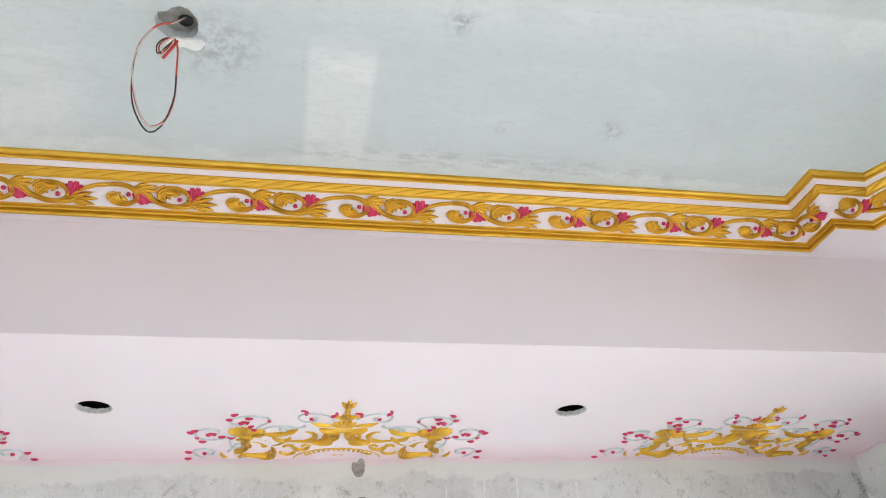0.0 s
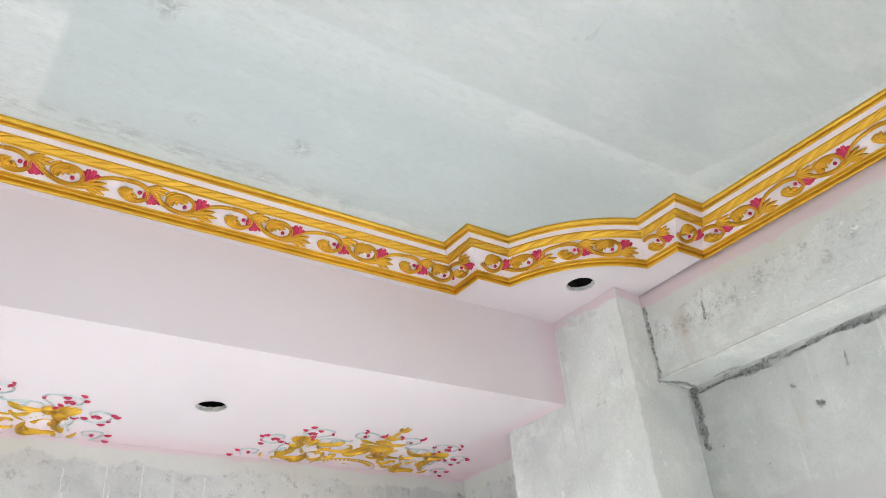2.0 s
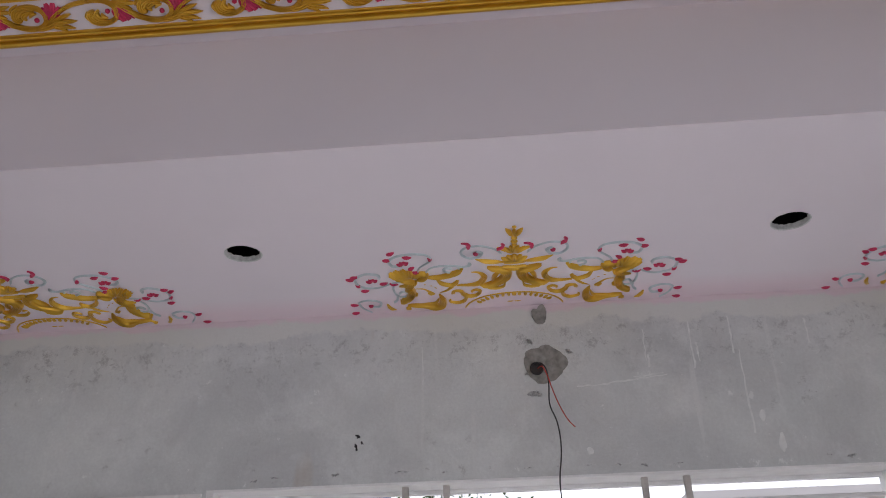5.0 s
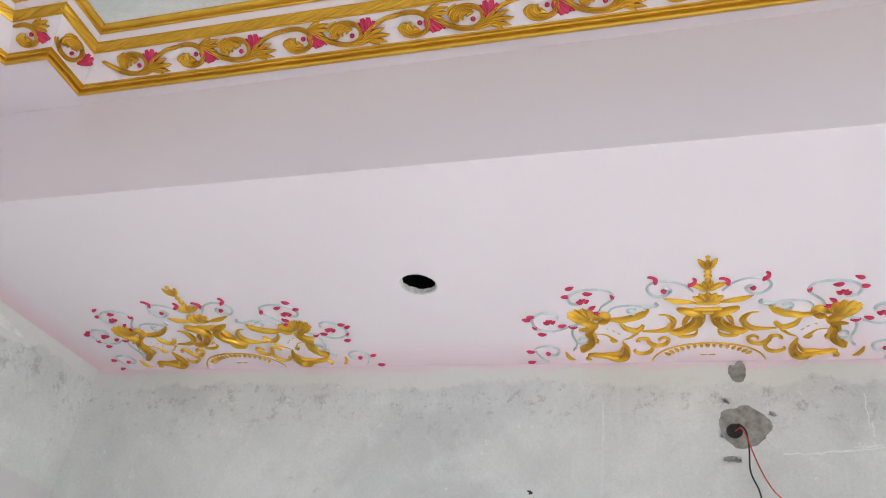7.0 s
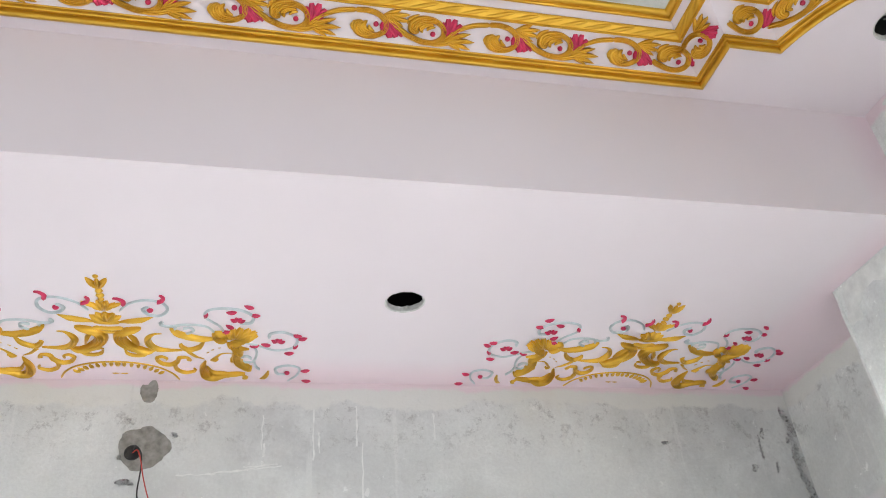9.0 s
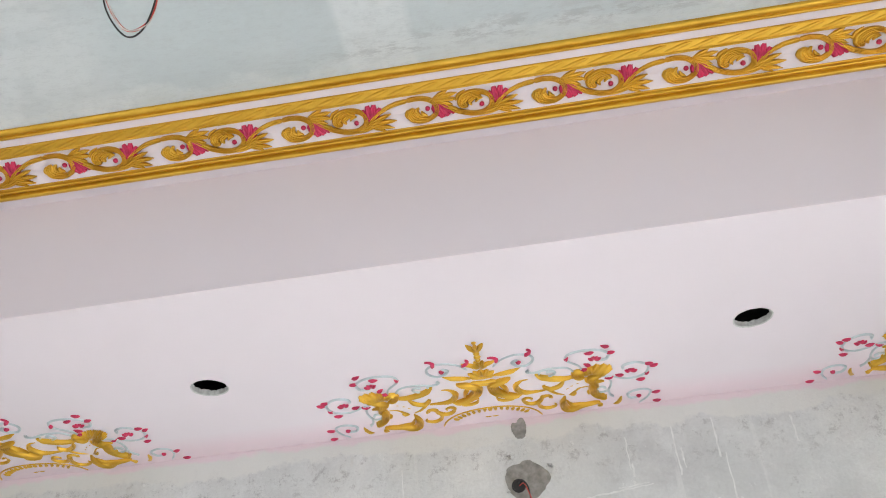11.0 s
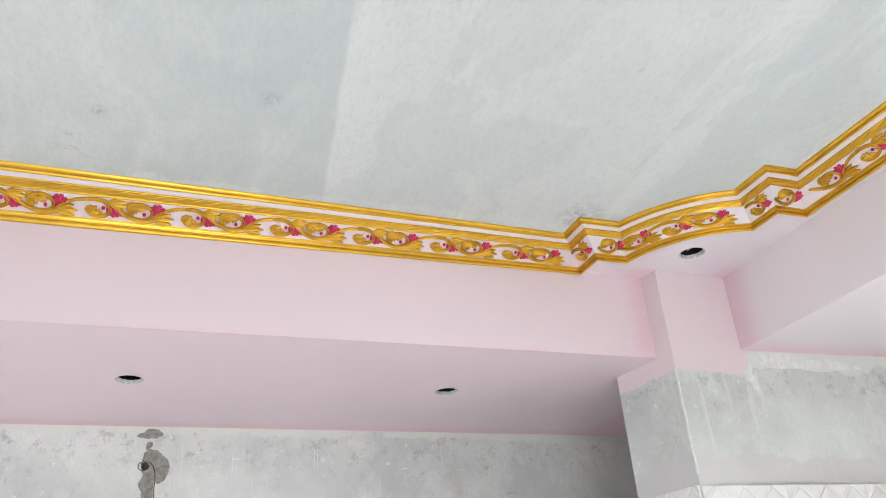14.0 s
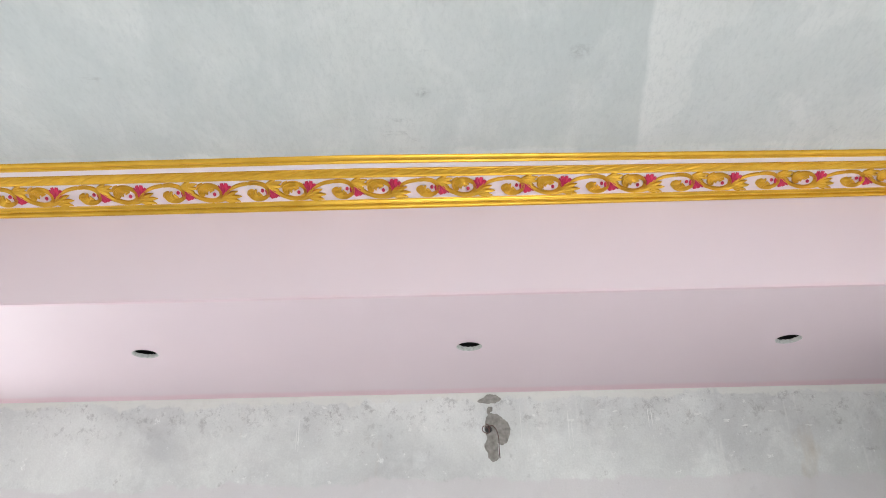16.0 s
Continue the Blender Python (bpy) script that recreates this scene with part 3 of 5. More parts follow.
def rising_scroll(bm):
    vine(bm, [(-0.166, 0.0240), (-0.140, 0.0430), (-0.108, 0.0570), (-0.070, 0.0630)], (0.0030, 0.0052, 0.0060, 0.0062), None, 1.35, 5, 0.35)
    curl_up(bm)


def curl_down(bm):
    vine(bm, [(-0.006, 0.0520), (0.016, 0.0360), (0.042, 0.0190)], (0.0048, 0.0060, 0.0068), None, 1.35, 5, 0.35)
    tight_curl(bm)


def tight_curl(bm):
    vine(bm, [(0.030, 0.0250), (0.042, 0.0190), (0.072, 0.0090), (0.100, 0.0090), (0.119, 0.0230), (0.118, 0.0440), (0.099, 0.0570), (0.074, 0.0570), (0.056, 0.0470), (0.054, 0.0340), (0.065, 0.0270)], (0.0060, 0.0068, 0.0070, 0.0068, 0.0062, 0.0060, 0.0070, 0.0100, 0.0132, 0.0122, 0.0048), None, 1.35, 5, 0.0, True)
    vine(bm, [(0.064, 0.0680), (0.046, 0.0580), (0.038, 0.0440)], (0.0020, 0.0042, 0.0020), None, 1.7, 4, 0.2)
    vine(bm, [(0.098, 0.0480), (0.081, 0.0460), (0.070, 0.0380), (0.074, 0.0280)], (0.0030, 0.0062, 0.0066, 0.0026), None, 1.5, 4, 0.35)
    vine(bm, [(0.101, 0.0430), (0.089, 0.0410), (0.083, 0.0340)], (0.0024, 0.0046, 0.0022), None, 1.7, 4)


def falling_scroll(bm):
    curl_down(bm)
    vine(bm, [(0.072, 0.0085), (0.104, 0.0065), (0.130, 0.0120), (0.150, 0.0220)], (0.0050, 0.0066, 0.0070, 0.0050), None, 1.3, 4, 0.35)
    for a, l, w in ((46, 0.050, 0.0120), (26, 0.064, 0.0140), (9, 0.071, 0.0145), (-6, 0.064, 0.0130), (-16, 0.046, 0.0110)):
        petal(bm, 0.120, 0.0150, a, l, w, 0.0110, -0.10)


def drooping_flower(bm):
    for a, l, w in ((-92, 0.040, 0.018), (-76, 0.047, 0.019), (-60, 0.050, 0.018), (-46, 0.056, 0.014)):
        petal(bm, -0.009, 0.0540, a, l, w * 1.2, 0.0080, 0.05, 1)


def upright_flower(bm):
    for a, l, w in ((122, 0.040, 0.014), (101, 0.045, 0.016), (80, 0.046, 0.016), (58, 0.042, 0.014)):
        petal(bm, 0.134, 0.0210, a, l, w * 1.2, 0.0080, -0.05, 1)


def berry(bm):
    dome(bm, 0, 0, 0.0062, 0.0055)


def rope_strand(bm):
    vine(bm, [(-0.034, -0.0075), (-0.018, -0.0045), (0.0, 0.0), (0.018, 0.0045), (0.034, 0.0075)], (0.0022, 0.0046, 0.0054, 0.0046, 0.0022), None, 1.0, 3)


RISE, FALL, DROOP, UPRIGHT, BERRY, STRAND, CURL_UP, TIGHT_CURL = [made(f, 0.002, 0.94) if f not in (berry, rope_strand) else made(f) for f in (rising_scroll, falling_scroll, drooping_flower, upright_flower, berry, rope_strand, curl_up, tight_curl)]
MOTIF_A = (("scroll", RISE, GOLD, 0, 0), ("flower", DROOP, RED, 0, 0), ("berry", BERRY, RED, -0.028, 0.0360))
MOTIF_B = (("scroll", FALL, GOLD, 0, 0), ("flower", UPRIGHT, RED, 0, 0), ("berry", BERRY, RED, 0.097, 0.0280))
SHORT_A = (("scroll", CURL_UP, GOLD, 0, 0),) + MOTIF_A[1:]
SHORT_B = (("scroll", TIGHT_CURL, GOLD, 0, 0),) + MOTIF_B[1:]
LABELS = {"scroll": "gold acanthus scroll", "flower": "crimson fluted flower", "berry": "crimson berry"}


def slope_frame(p, d, s, h):
    """On the cornice's slope above plan point p, the run going along d: s up the slope (share), h proud."""
    n = Vector((d.y, -d.x, 0))
    k = lean(p)
    u, v = Vector((d.x, d.y, 0)), n * TD + Vector((k / SLOPE, 0, TZ))
    w = -u.cross(v).normalized() if u.cross(v).z > 0 else u.cross(v).normalized()
    o = Vector((p.x + s * k, p.y, ZP)) + n * (s * RUN_D) + Vector((0, 0, s * RUN_Z)) + w * h
    m = Matrix((u, v, w)).transposed().to_4x4()
    m.translation = o
    return m


FRIEZE_S = 0.147


def mitred(p, q, share):
    """The stretch of the run p to q at a share of the slope, where the mitres cut it, laid back onto the plan line."""
    i = next(k for k in range(len(LOOP)) if (LOOP[k] - p).length < 1e-6)
    d = (q - p).normalized()
    back = Vector((d.y, -d.x)) * (share * RUN_D)
    line = offset_loop(share * RUN_D)
    j = next(k for k in range(len(LOOP)) if (LOOP[k] - q).length < 1e-6)
    return line[i] - back, line[j] - back


def lay(motif, p, d, k, size=1.0):
    for name, me, material, u, v in motif:
        put(name, me, material, cornice, slope_frame(p + d * k, d, FRIEZE_S, 0.0) @ Matrix.Diagonal((size, 1, 1, 1)) @ Matrix.Translation((u, v, 0)), LABELS[name])


def straight_run(p, q, phase):
    """Scrolls and rope from p to q; phase: where the first anchor lies along the run."""
    d = (q - p).normalized()
    a, b = mitred(p, q, 0.36)
    start, length = (a - p).dot(d), (b - p).dot(d)
    k = phase
    while k - 0.05 < length:
        for choices in (((MOTIF_A, -0.166, 0.045), (SHORT_A, -0.082, 0.04)), ((MOTIF_B, -0.012, 0.18), (SHORT_B, 0.02, 0.13))):
            motif = next((m for m, lo, hi in choices if k + lo > start - 0.02 and k + hi < length + 0.02), None)
            if motif:
                lay(motif, p, d, k)
        k += REPEAT
    rope(p, q)


def rope(p, q):
    p, q = mitred(p, q, 0.664)
    d, length = (q - p).normalized(), (q - p).length
    n = max(1, round(length / 0.0575))
    for i in range(n):
        at = p + d * (length * (i + 0.5) / n)
        put("rope_strand", STRAND, GOLD, cornice, slope_frame(at, d, 0.664, 0.0) @ Matrix.Diagonal((length / n / 0.0575, 1, 1, 1)))


# one drooping and one upright scroll on each pair of short returns
def short_return(p, q, motif, middle):
    d = (q - p).normalized()
    a, b = mitred(p, q, 0.36)
    lay(motif, p, d, ((a + b) / 2 - p).dot(d) - middle * 0.86, 0.86)
    rope(p, q)


def arc_run(path):
    s, e, mid = path[2], path[-3], path[2 + (len(path) - 5) // 2]
    chord = e - s
    rad = (chord.length ** 2 / 4 + SAG ** 2) / (2 * SAG)
    out = (mid - (s + e) / 2).normalized()
    centre = (s + e) / 2 - out * (rad - SAG)
    cd = chord.normalized()
    total = 2 * rad * math.asin(chord.length / 2 / rad)

    def bent(me, u0, v0):
        res = me.copy()
        for vert in res.vertices:
            u, v, w = vert.co
            ang = (u0 + u - total / 2) / (rad + 0.03)
            v += v0
            d = FRIEZE_S * RUN_D + v * TD + w * ND
            z = ZP + FRIEZE_S * RUN_Z + v * TZ + w * NZ
            xy = centre + (out * math.cos(ang) + cd * math.sin(ang)) * (rad + d)
            vert.co = (xy.x + (z - ZP) / RUN_Z * lean(xy), xy.y, z)
        return res
    for motif, anchor in ((MOTIF_B, -0.008), (MOTIF_A, 0.268), (MOTIF_B, 0.265)):
        for name, me, material, u, v in motif:
            put(name, bent(me, anchor + u, v), material, cornice, Matrix(), LABELS[name])
    n = 9
    for i in range(n):
        ang = (total * (i + 0.5) / n - total / 2) / rad
        at = centre + (out * math.cos(ang) + cd * math.sin(ang)) * rad
        d = cd * math.cos(ang) - out * math.sin(ang)
        put("rope_strand", STRAND, GOLD, cornice, slope_frame(at, d, 0.664, 0.0))


straight_run(NW[-1], NE[0], -0.057 - NW[-1].x - 6 * REPEAT)
straight_run(NE[-1], SE[0], 0.133)
straight_run(SE[-1], SW[0], 0.12)
straight_run(SW[-1], NW[0], -0.016 - SW[-1].y - 9 * REPEAT)
for path in (NE, SE, SW, NW):
    short_return(path[0], path[1], SHORT_A, -0.020)
    short_return(path[1], path[2], SHORT_B, 0.075)
    short_return(path[-3], path[-2], SHORT_A, -0.020)
    short_return(path[-2], path[-1], SHORT_B, 0.092)
    arc_run(path)


# ---- painted plaster ornament on the north soffit ----
def ornament():
    """Gold candelabrum between two acanthus stems, silver tendrils with crimson leaves; u across, v away from the wall."""
    root = new("ceiling_ornament")

    def islands(me):
        """The separate raised pieces of a mesh, each as a mesh of its own."""
        bm = bmesh.new()
        bm.from_mesh(me)
        left, res = set(bm.faces), []
        while left:
            stack, seen = [left.pop()], []
            while stack:
                f = stack.pop()
                seen.append(f)
                for e in f.edges:
                    for g in e.link_faces:
                        if g in left:
                            left.remove(g)
                            stack.append(g)
            seen.sort(key=lambda f: f.index)
            vs = sorted({v for f in seen for v in f.verts}, key=lambda v: v.index)
            at = {v: i for i, v in enumerate(vs)}
            piece = bpy.data.meshes.new("relief")
            piece.from_pydata([v.co[:] for v in vs], [], [[at[v] for v in f.verts] for f in seen])
            piece.shade_smooth()
            res.append((seen[0].index, piece))
        bm.free()
        return [m for _, m in sorted(res, key=lambda r: r[0])]

    def pair(name, fn, material, label=""):
        """The piece and its mirror image."""
        for me in islands(made(fn)):
            put(name, me, material, root, Matrix(), label)
            twin = me.copy()
            for vert in twin.vertices:
                vert.co.x *= -1
            twin.flip_normals()
            put(name, twin, material, root, Matrix(), label)

    def gold(name, fn):
        pair(name, fn, GOLD, "raised gold leafwork")

    def finial(bm):
        dome(bm, 0, 0.547, 0.007, 0.006)
        for a in (62, 90, 118):
            petal(bm, 0, 0.492, a, 0.050, 0.013, 0.008)
        petal(bm, 0.004, 0.520, 35, 0.028, 0.010, 0.006, 0.2)
        petal(bm, -0.004, 0.520, 145, 0.028, 0.010, 0.006, -0.2)
        for v, r in ((0.484, 0.0095), (0.464, 0.0105), (0.446, 0.008)):
            dome(bm, 0, v, r, 0.008)
        for a in (50, 75, 90, 105, 130):
            petal(bm, 0, 0.395, a, 0.048, 0.016, 0.010)
        for a in (22, 158):
            petal(bm, 0, 0.405, a, 0.055, 0.014, 0.007, 0.15 if a < 90 else -0.15)
        for a in (35, 62, 90, 118, 145):
            petal(bm, 0, 0.342, a, 0.046, 0.022, 0.011)
        vine(bm, [(-0.030, 0.338), (0, 0.334), (0.030, 0.338)], 0.007, 0.007)
        vine(bm, [(-0.036, 0.308), (0, 0.303), (0.036, 0.308)], 0.008, 0.008)
        vine(bm, [(-0.026, 0.288), (0, 0.285), (0.026, 0.288)], 0.006, 0.006)

    for me in islands(made(finial)):
        put("finial_leaf", me, GOLD, root, Matrix(), "gold candelabrum leafwork")

    def wide_leaf(bm):
        vine(bm, [(0.022, 0.333), (0.050, 0.345), (0.080, 0.352), (0.112, 0.366)], (0.0016, 0.0066, 0.0094, 0.0016), None, 1.3, 5, 0.3)

    def acanthus(bm):
        vine(bm, [(0.079, 0.313), (0.054, 0.303), (0.026, 0.283), (0.024, 0.247), (0.047, 0.213), (0.081, 0.192), (0.109, 0.200)], (0.0040, 0.0104, 0.0152, 0.0176, 0.0144, 0.0096, 0.0032), None, 1.9, 5, 0.3, True)
        vine(bm, [(0.037, 0.289), (0.057, 0.255), (0.066, 0.218)], (0.0024, 0.0064, 0.0032), None, 2.2, 5, 0.3)
        vine(bm, [(0.127, 0.281), (0.108, 0.279), (0.093, 0.262), (0.090, 0.237), (0.103, 0.209), (0.133, 0.196), (0.175, 0.195)], (0.0016, 0.0032, 0.0072, 0.0104, 0.0096, 0.0056, 0.0032), None, 1.5, 5, 0.35)
        vine(bm, [(0.087, 0.178), (0.075, 0.164), (0.052, 0.160), (0.033, 0.169), (0.027, 0.187)], (0.0024, 0.0064, 0.0064, 0.0056, 0.0024), None, 1.2, 5, 0.3)
        vine(bm, [(0.025, 0.190), (0.034, 0.195), (0.043, 0.187)], (0.0024, 0.0048, 0.0032), None, 1.2, 5, 0.3)

    def curls(bm):
        vine(bm, [(0.183, 0.137), (0.193, 0.135), (0.183, 0.153), (0.165, 0.151), (0.159, 0.130), (0.139, 0.111), (0.115, 0.118), (0.105, 0.142), (0.117, 0.155), (0.131, 0.144), (0.129, 0.131)], (0.0024, 0.0040, 0.0048, 0.0064, 0.0072, 0.0072, 0.0064, 0.0056, 0.0048, 0.0040, 0.0024), None, 1.3, 5, 0.3)
        vine(bm, [(0.163, 0.125), (0.151, 0.107), (0.156, 0.078), (0.178, 0.063), (0.203, 0.073), (0.199, 0.090)], (0.0040, 0.0064, 0.0064, 0.0064, 0.0048, 0.0024), None, 1.3, 5, 0.3)

    def fan_arc(bm):
        vine(bm, [(0.158, 0.012), (0.140, 0.052), (0.105, 0.088), (0.055, 0.110), (0.0, 0.118)], 0.0032, 0.0036)
        for i in range(8):
            t = i / 8
            a = radians(90 - 62 * t)
            petal(bm, 0.125 * math.cos(a), -0.012 + 0.100 * math.sin(a), math.degrees(a) + 8, 0.026, 0.0125, 0.0055)
        petal(bm, 0.0, 0.046, 0, 0.022, 0.005, 0.003)

    def base_leaf(bm):
        vine(bm, [(0.330, 0.053), (0.343, 0.036), (0.333, 0.026)], (0.0032, 0.0072, 0.0032), None, 1.2, 5, 0.3)
        vine(bm, [(0.340, 0.061), (0.318, 0.063), (0.282, 0.053), (0.254, 0.034), (0.231, 0.048), (0.225, 0.095), (0.234, 0.137)], (0.0048, 0.0072, 0.0088, 0.0136, 0.0152, 0.0096, 0.0024), None, 1.6, 5, 0.3, True)
        vine(bm, [(0.308, 0.061), (0.276, 0.066), (0.249, 0.071), (0.235, 0.104)], (0.0024, 0.0048, 0.0056, 0.0024), None, 1.8, 5, 0.3)

    def drip(bm):
        vine(bm, [(0.405, 0.080), (0.402, 0.056), (0.394, 0.036), (0.382, 0.026)], (0.0024, 0.0064, 0.0064, 0.0024), None, 1.1, 5, 0.3)

    def trunk(bm):
        vine(bm, [(0.352, 0.296), (0.333, 0.264), (0.309, 0.239), (0.319, 0.207), (0.332, 0.179)], (0.0064, 0.0096, 0.0128, 0.0136, 0.0048), None, 1.8, 5, 0.3, True)
        vine(bm, [(0.349, 0.209), (0.323, 0.218), (0.301, 0.228), (0.291, 0.247)], (0.0032, 0.0072, 0.0080, 0.0032), None, 1.6, 5, 0.3)
        vine(bm, [(0.320, 0.205), (0.316, 0.167), (0.324, 0.132), (0.349, 0.102), (0.356, 0.111)], (0.0112, 0.0136, 0.0136, 0.0104, 0.0032), None, 1.9, 5, 0.3, True)
        vine(bm, [(0.314, 0.164), (0.305, 0.146), (0.305, 0.128)], (0.0048, 0.0072, 0.0032), None, 1.6, 5, 0.3)

    def shell(bm):
        for a, l in ((2, 0.060), (18, 0.078), (34, 0.086), (50, 0.084), (68, 0.078), (88, 0.066), (106, 0.050)):
            petal(bm, 0.308, 0.264, a, l * 0.86, 0.024, 0.013, 0.05, 1)


    def branch(bm):
        vine(bm, [(0.297, 0.268), (0.285, 0.289), (0.269, 0.295), (0.262, 0.279), (0.273, 0.258), (0.291, 0.254)], (0.0048, 0.0104, 0.0112, 0.0104, 0.0096, 0.0048), None, 1.5, 5, 0.3, True)
        vine(bm, [(0.262, 0.268), (0.231, 0.266), (0.198, 0.274), (0.169, 0.291), (0.149, 0.313)], (0.0048, 0.0072, 0.0104, 0.0096, 0.0032), None, 1.6, 5, 0.3, True)
        vine(bm, [(0.233, 0.247), (0.218, 0.215), (0.191, 0.200), (0.172, 0.220), (0.176, 0.231)], (0.0032, 0.0088, 0.0096, 0.0064, 0.0024), None, 1.2, 5, 0.3)
        vine(bm, [(0.303, 0.182), (0.278, 0.178), (0.262, 0.158), (0.246, 0.137)], (0.0016, 0.0024, 0.0040, 0.0024), None, 1.3, 5, 0.3)
        vine(bm, [(0.268, 0.149), (0.259, 0.139), (0.248, 0.135)], (0.0032, 0.0056, 0.0024), None, 1.2, 5, 0.3)
        vine(bm, [(0.231, 0.142), (0.209, 0.158), (0.195, 0.176), (0.185, 0.182)], (0.0016, 0.0040, 0.0048, 0.0024), None, 1.2, 5, 0.3)
        vine(bm, [(0.274, 0.211), (0.268, 0.209)], (0.0016, 0.0016), None, 1.3, 5, 0.3)
        vine(bm, [(0.257, 0.200), (0.250, 0.196)], (0.0016, 0.0016), None, 1.3, 5, 0.3)
        vine(bm, [(0.244, 0.185), (0.237, 0.178)], (0.0016, 0.0016), None, 1.3, 5, 0.3)

    for name, fn in (("leaf", wide_leaf), ("acanthus", acanthus), ("curl", curls), ("fan_arc", fan_arc), ("base_leaf", base_leaf), ("leaf", drip), ("stem", trunk), ("shell", shell), ("branch", branch)):
        gold(name, fn)

    tendrils = (((0.036, 0.392), (0.060, 0.428), (0.100, 0.448), (0.138, 0.438), (0.149, 0.405), (0.130, 0.376), (0.103, 0.380), (0.091, 0.402), (0.106, 0.418)),
                ((0.262, 0.292), (0.238, 0.328), (0.190, 0.334), (0.150, 0.322), (0.128, 0.330), (0.134, 0.346)),
                ((0.165, 0.322), (0.160, 0.296), (0.185, 0.286), (0.206, 0.300), (0.200, 0.318), (0.182, 0.314)),
                ((0.288, 0.262), (0.276, 0.325), (0.240, 0.372), (0.246, 0.408), (0.282, 0.422), (0.326, 0.416), (0.356, 0.388), (0.352, 0.354), (0.324, 0.350)),
                ((0.308, 0.250), (0.362, 0.236), (0.418, 0.206), (0.466, 0.224), (0.474, 0.274), (0.440, 0.308), (0.406, 0.300), (0.400, 0.276)),
                ((0.355, 0.236), (0.370, 0.190), (0.362, 0.138), (0.338, 0.132), (0.326, 0.155), (0.344, 0.168), (0.356, 0.152)),
                ((0.362, 0.150), (0.368, 0.108), (0.380, 0.088)),
                ((0.463, 0.016), (0.487, 0.055), (0.491, 0.098), (0.460, 0.116), (0.426, 0.098), (0.430, 0.064), (0.454, 0.060)))
    for pts in tendrils:
        def tendril(bm, pts=pts):
            vine(bm, pts, 0.0036, 0.0052, 1.1, 5)
        pair("tendril", tendril, SILVER, "raised silver tendril")

    def crimson(bm):
        petal(bm, -0.002, 0, 0, 0.027, 0.0135, 0.007)

    def blossom(bm):
        for a in (20, 60, 100, 145):
            petal(bm, 0, 0, a, 0.021, 0.0115, 0.007)

    def bud(bm):
        vine(bm, [(0, 0), (0.008, 0.014), (0.004, 0.028), (-0.006, 0.034)], 0.0068, 0.0036)

    leaf_mesh, blossom_mesh, dot_mesh, bud_mesh = made(crimson), made(blossom), BERRY, made(bud)
    leaves = ((0.336, 0.438, -25), (0.350, 0.394, -5), (0.292, 0.402, 8), (0.238, 0.372, 80), (0.290, 0.338, -40), (0.276, 0.300, 10),
              (0.478, 0.272, 20), (0.462, 0.294, -10), (0.466, 0.220, 60), (0.446, 0.190, 5), (0.382, 0.240, -15), (0.352, 0.226, 15),
              (0.498, 0.082, 15), (0.505, 0.020, -8))
    for u, v, a in leaves:
        for sgn in (1, -1):
            put("crimson_leaf", leaf_mesh, RED, root, pose(sgn * u, v, 0.001, 0, 0, a if sgn > 0 else 180 - a))
    for u, v in ((0.318, 0.358), (0.424, 0.252)):
        for sgn in (1, -1):
            put("blossom", blossom_mesh, RED, root, pose(sgn * u, v, 0.001, 0, 0, 0 if sgn > 0 else 20))
    for u, v in ((0.108, 0.402), (0.458, 0.070)):
        for sgn in (1, -1):
            put("berry", dot_mesh, RED, root, Matrix.Translation((sgn * u, v, 0.001)) @ Matrix.Scale(1.35, 4))
    for u, v, a in ((0.128, 0.440, -20), (0.048, 0.424, 30)):
        for sgn in (1, -1):
            put("bud", bud_mesh, RED, root, pose(sgn * u, v, 0.001, 0, 0, a if sgn > 0 else -a))
    return tagged(root, "raised gold candelabrum ornament with silver tendrils and crimson leaves", "ceiling ornament", "ornaments on the north soffit")


def on_soffit(x):
    m = Matrix(((0.965, 0, 0, x), (0, -0.97, 0, 3.0), (0, 0, -1, ZN), (0, 0, 0, 1)))
    return m


first = ornament()
first.matrix_basis = on_soffit(-0.068)
copy_thing(first, on_soffit(-1.527))
copy_thing(first, on_soffit(1.362))


# ---- cut downlight openings: raw gypsum rims ----
def rim(parent, x, y, z, seed):
    rnd = random.Random(seed)
    bm = bmesh.new()
    n = 40
    rows = []
    for r, h, j in ((HOLE_R + 0.0015, -0.0008, 0), (HOLE_R - 0.0025, 0.001, 0.0006), (HOLE_R - 0.003, 0.010, 0.0008), (HOLE_R - 0.0035, 0.0145, 0.0018)):
        rows.append([bm.verts.new((x + (r + rnd.uniform(-j, j)) * math.cos(2 * math.pi * i / n), y + (r + rnd.uniform(-j, j)) * math.sin(2 * math.pi * i / n), z + h + rnd.uniform(-j, j))) for i in range(n)])
    for a, b in zip(rows, rows[1:]):
        for i in range(n):
            bm.faces.new((a[i], a[(i + 1) % n], b[(i + 1) % n], b[i]))
    # added box over the hole, its darkness put into the colour
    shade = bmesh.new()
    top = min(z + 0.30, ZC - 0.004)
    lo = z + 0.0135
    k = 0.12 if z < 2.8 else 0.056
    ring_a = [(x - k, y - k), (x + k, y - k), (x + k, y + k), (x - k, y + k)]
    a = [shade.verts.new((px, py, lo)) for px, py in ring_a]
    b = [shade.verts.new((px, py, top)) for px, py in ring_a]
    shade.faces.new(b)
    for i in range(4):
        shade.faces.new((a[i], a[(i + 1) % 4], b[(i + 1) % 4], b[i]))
    part("void_shade_box", shade, VOID, parent, "near-black box standing in for the shade above the board")
    part("cut_rim", bm, GYPSUM, parent, "raw gypsum edge of a cut downlight hole")


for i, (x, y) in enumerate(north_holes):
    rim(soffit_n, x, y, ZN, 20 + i)
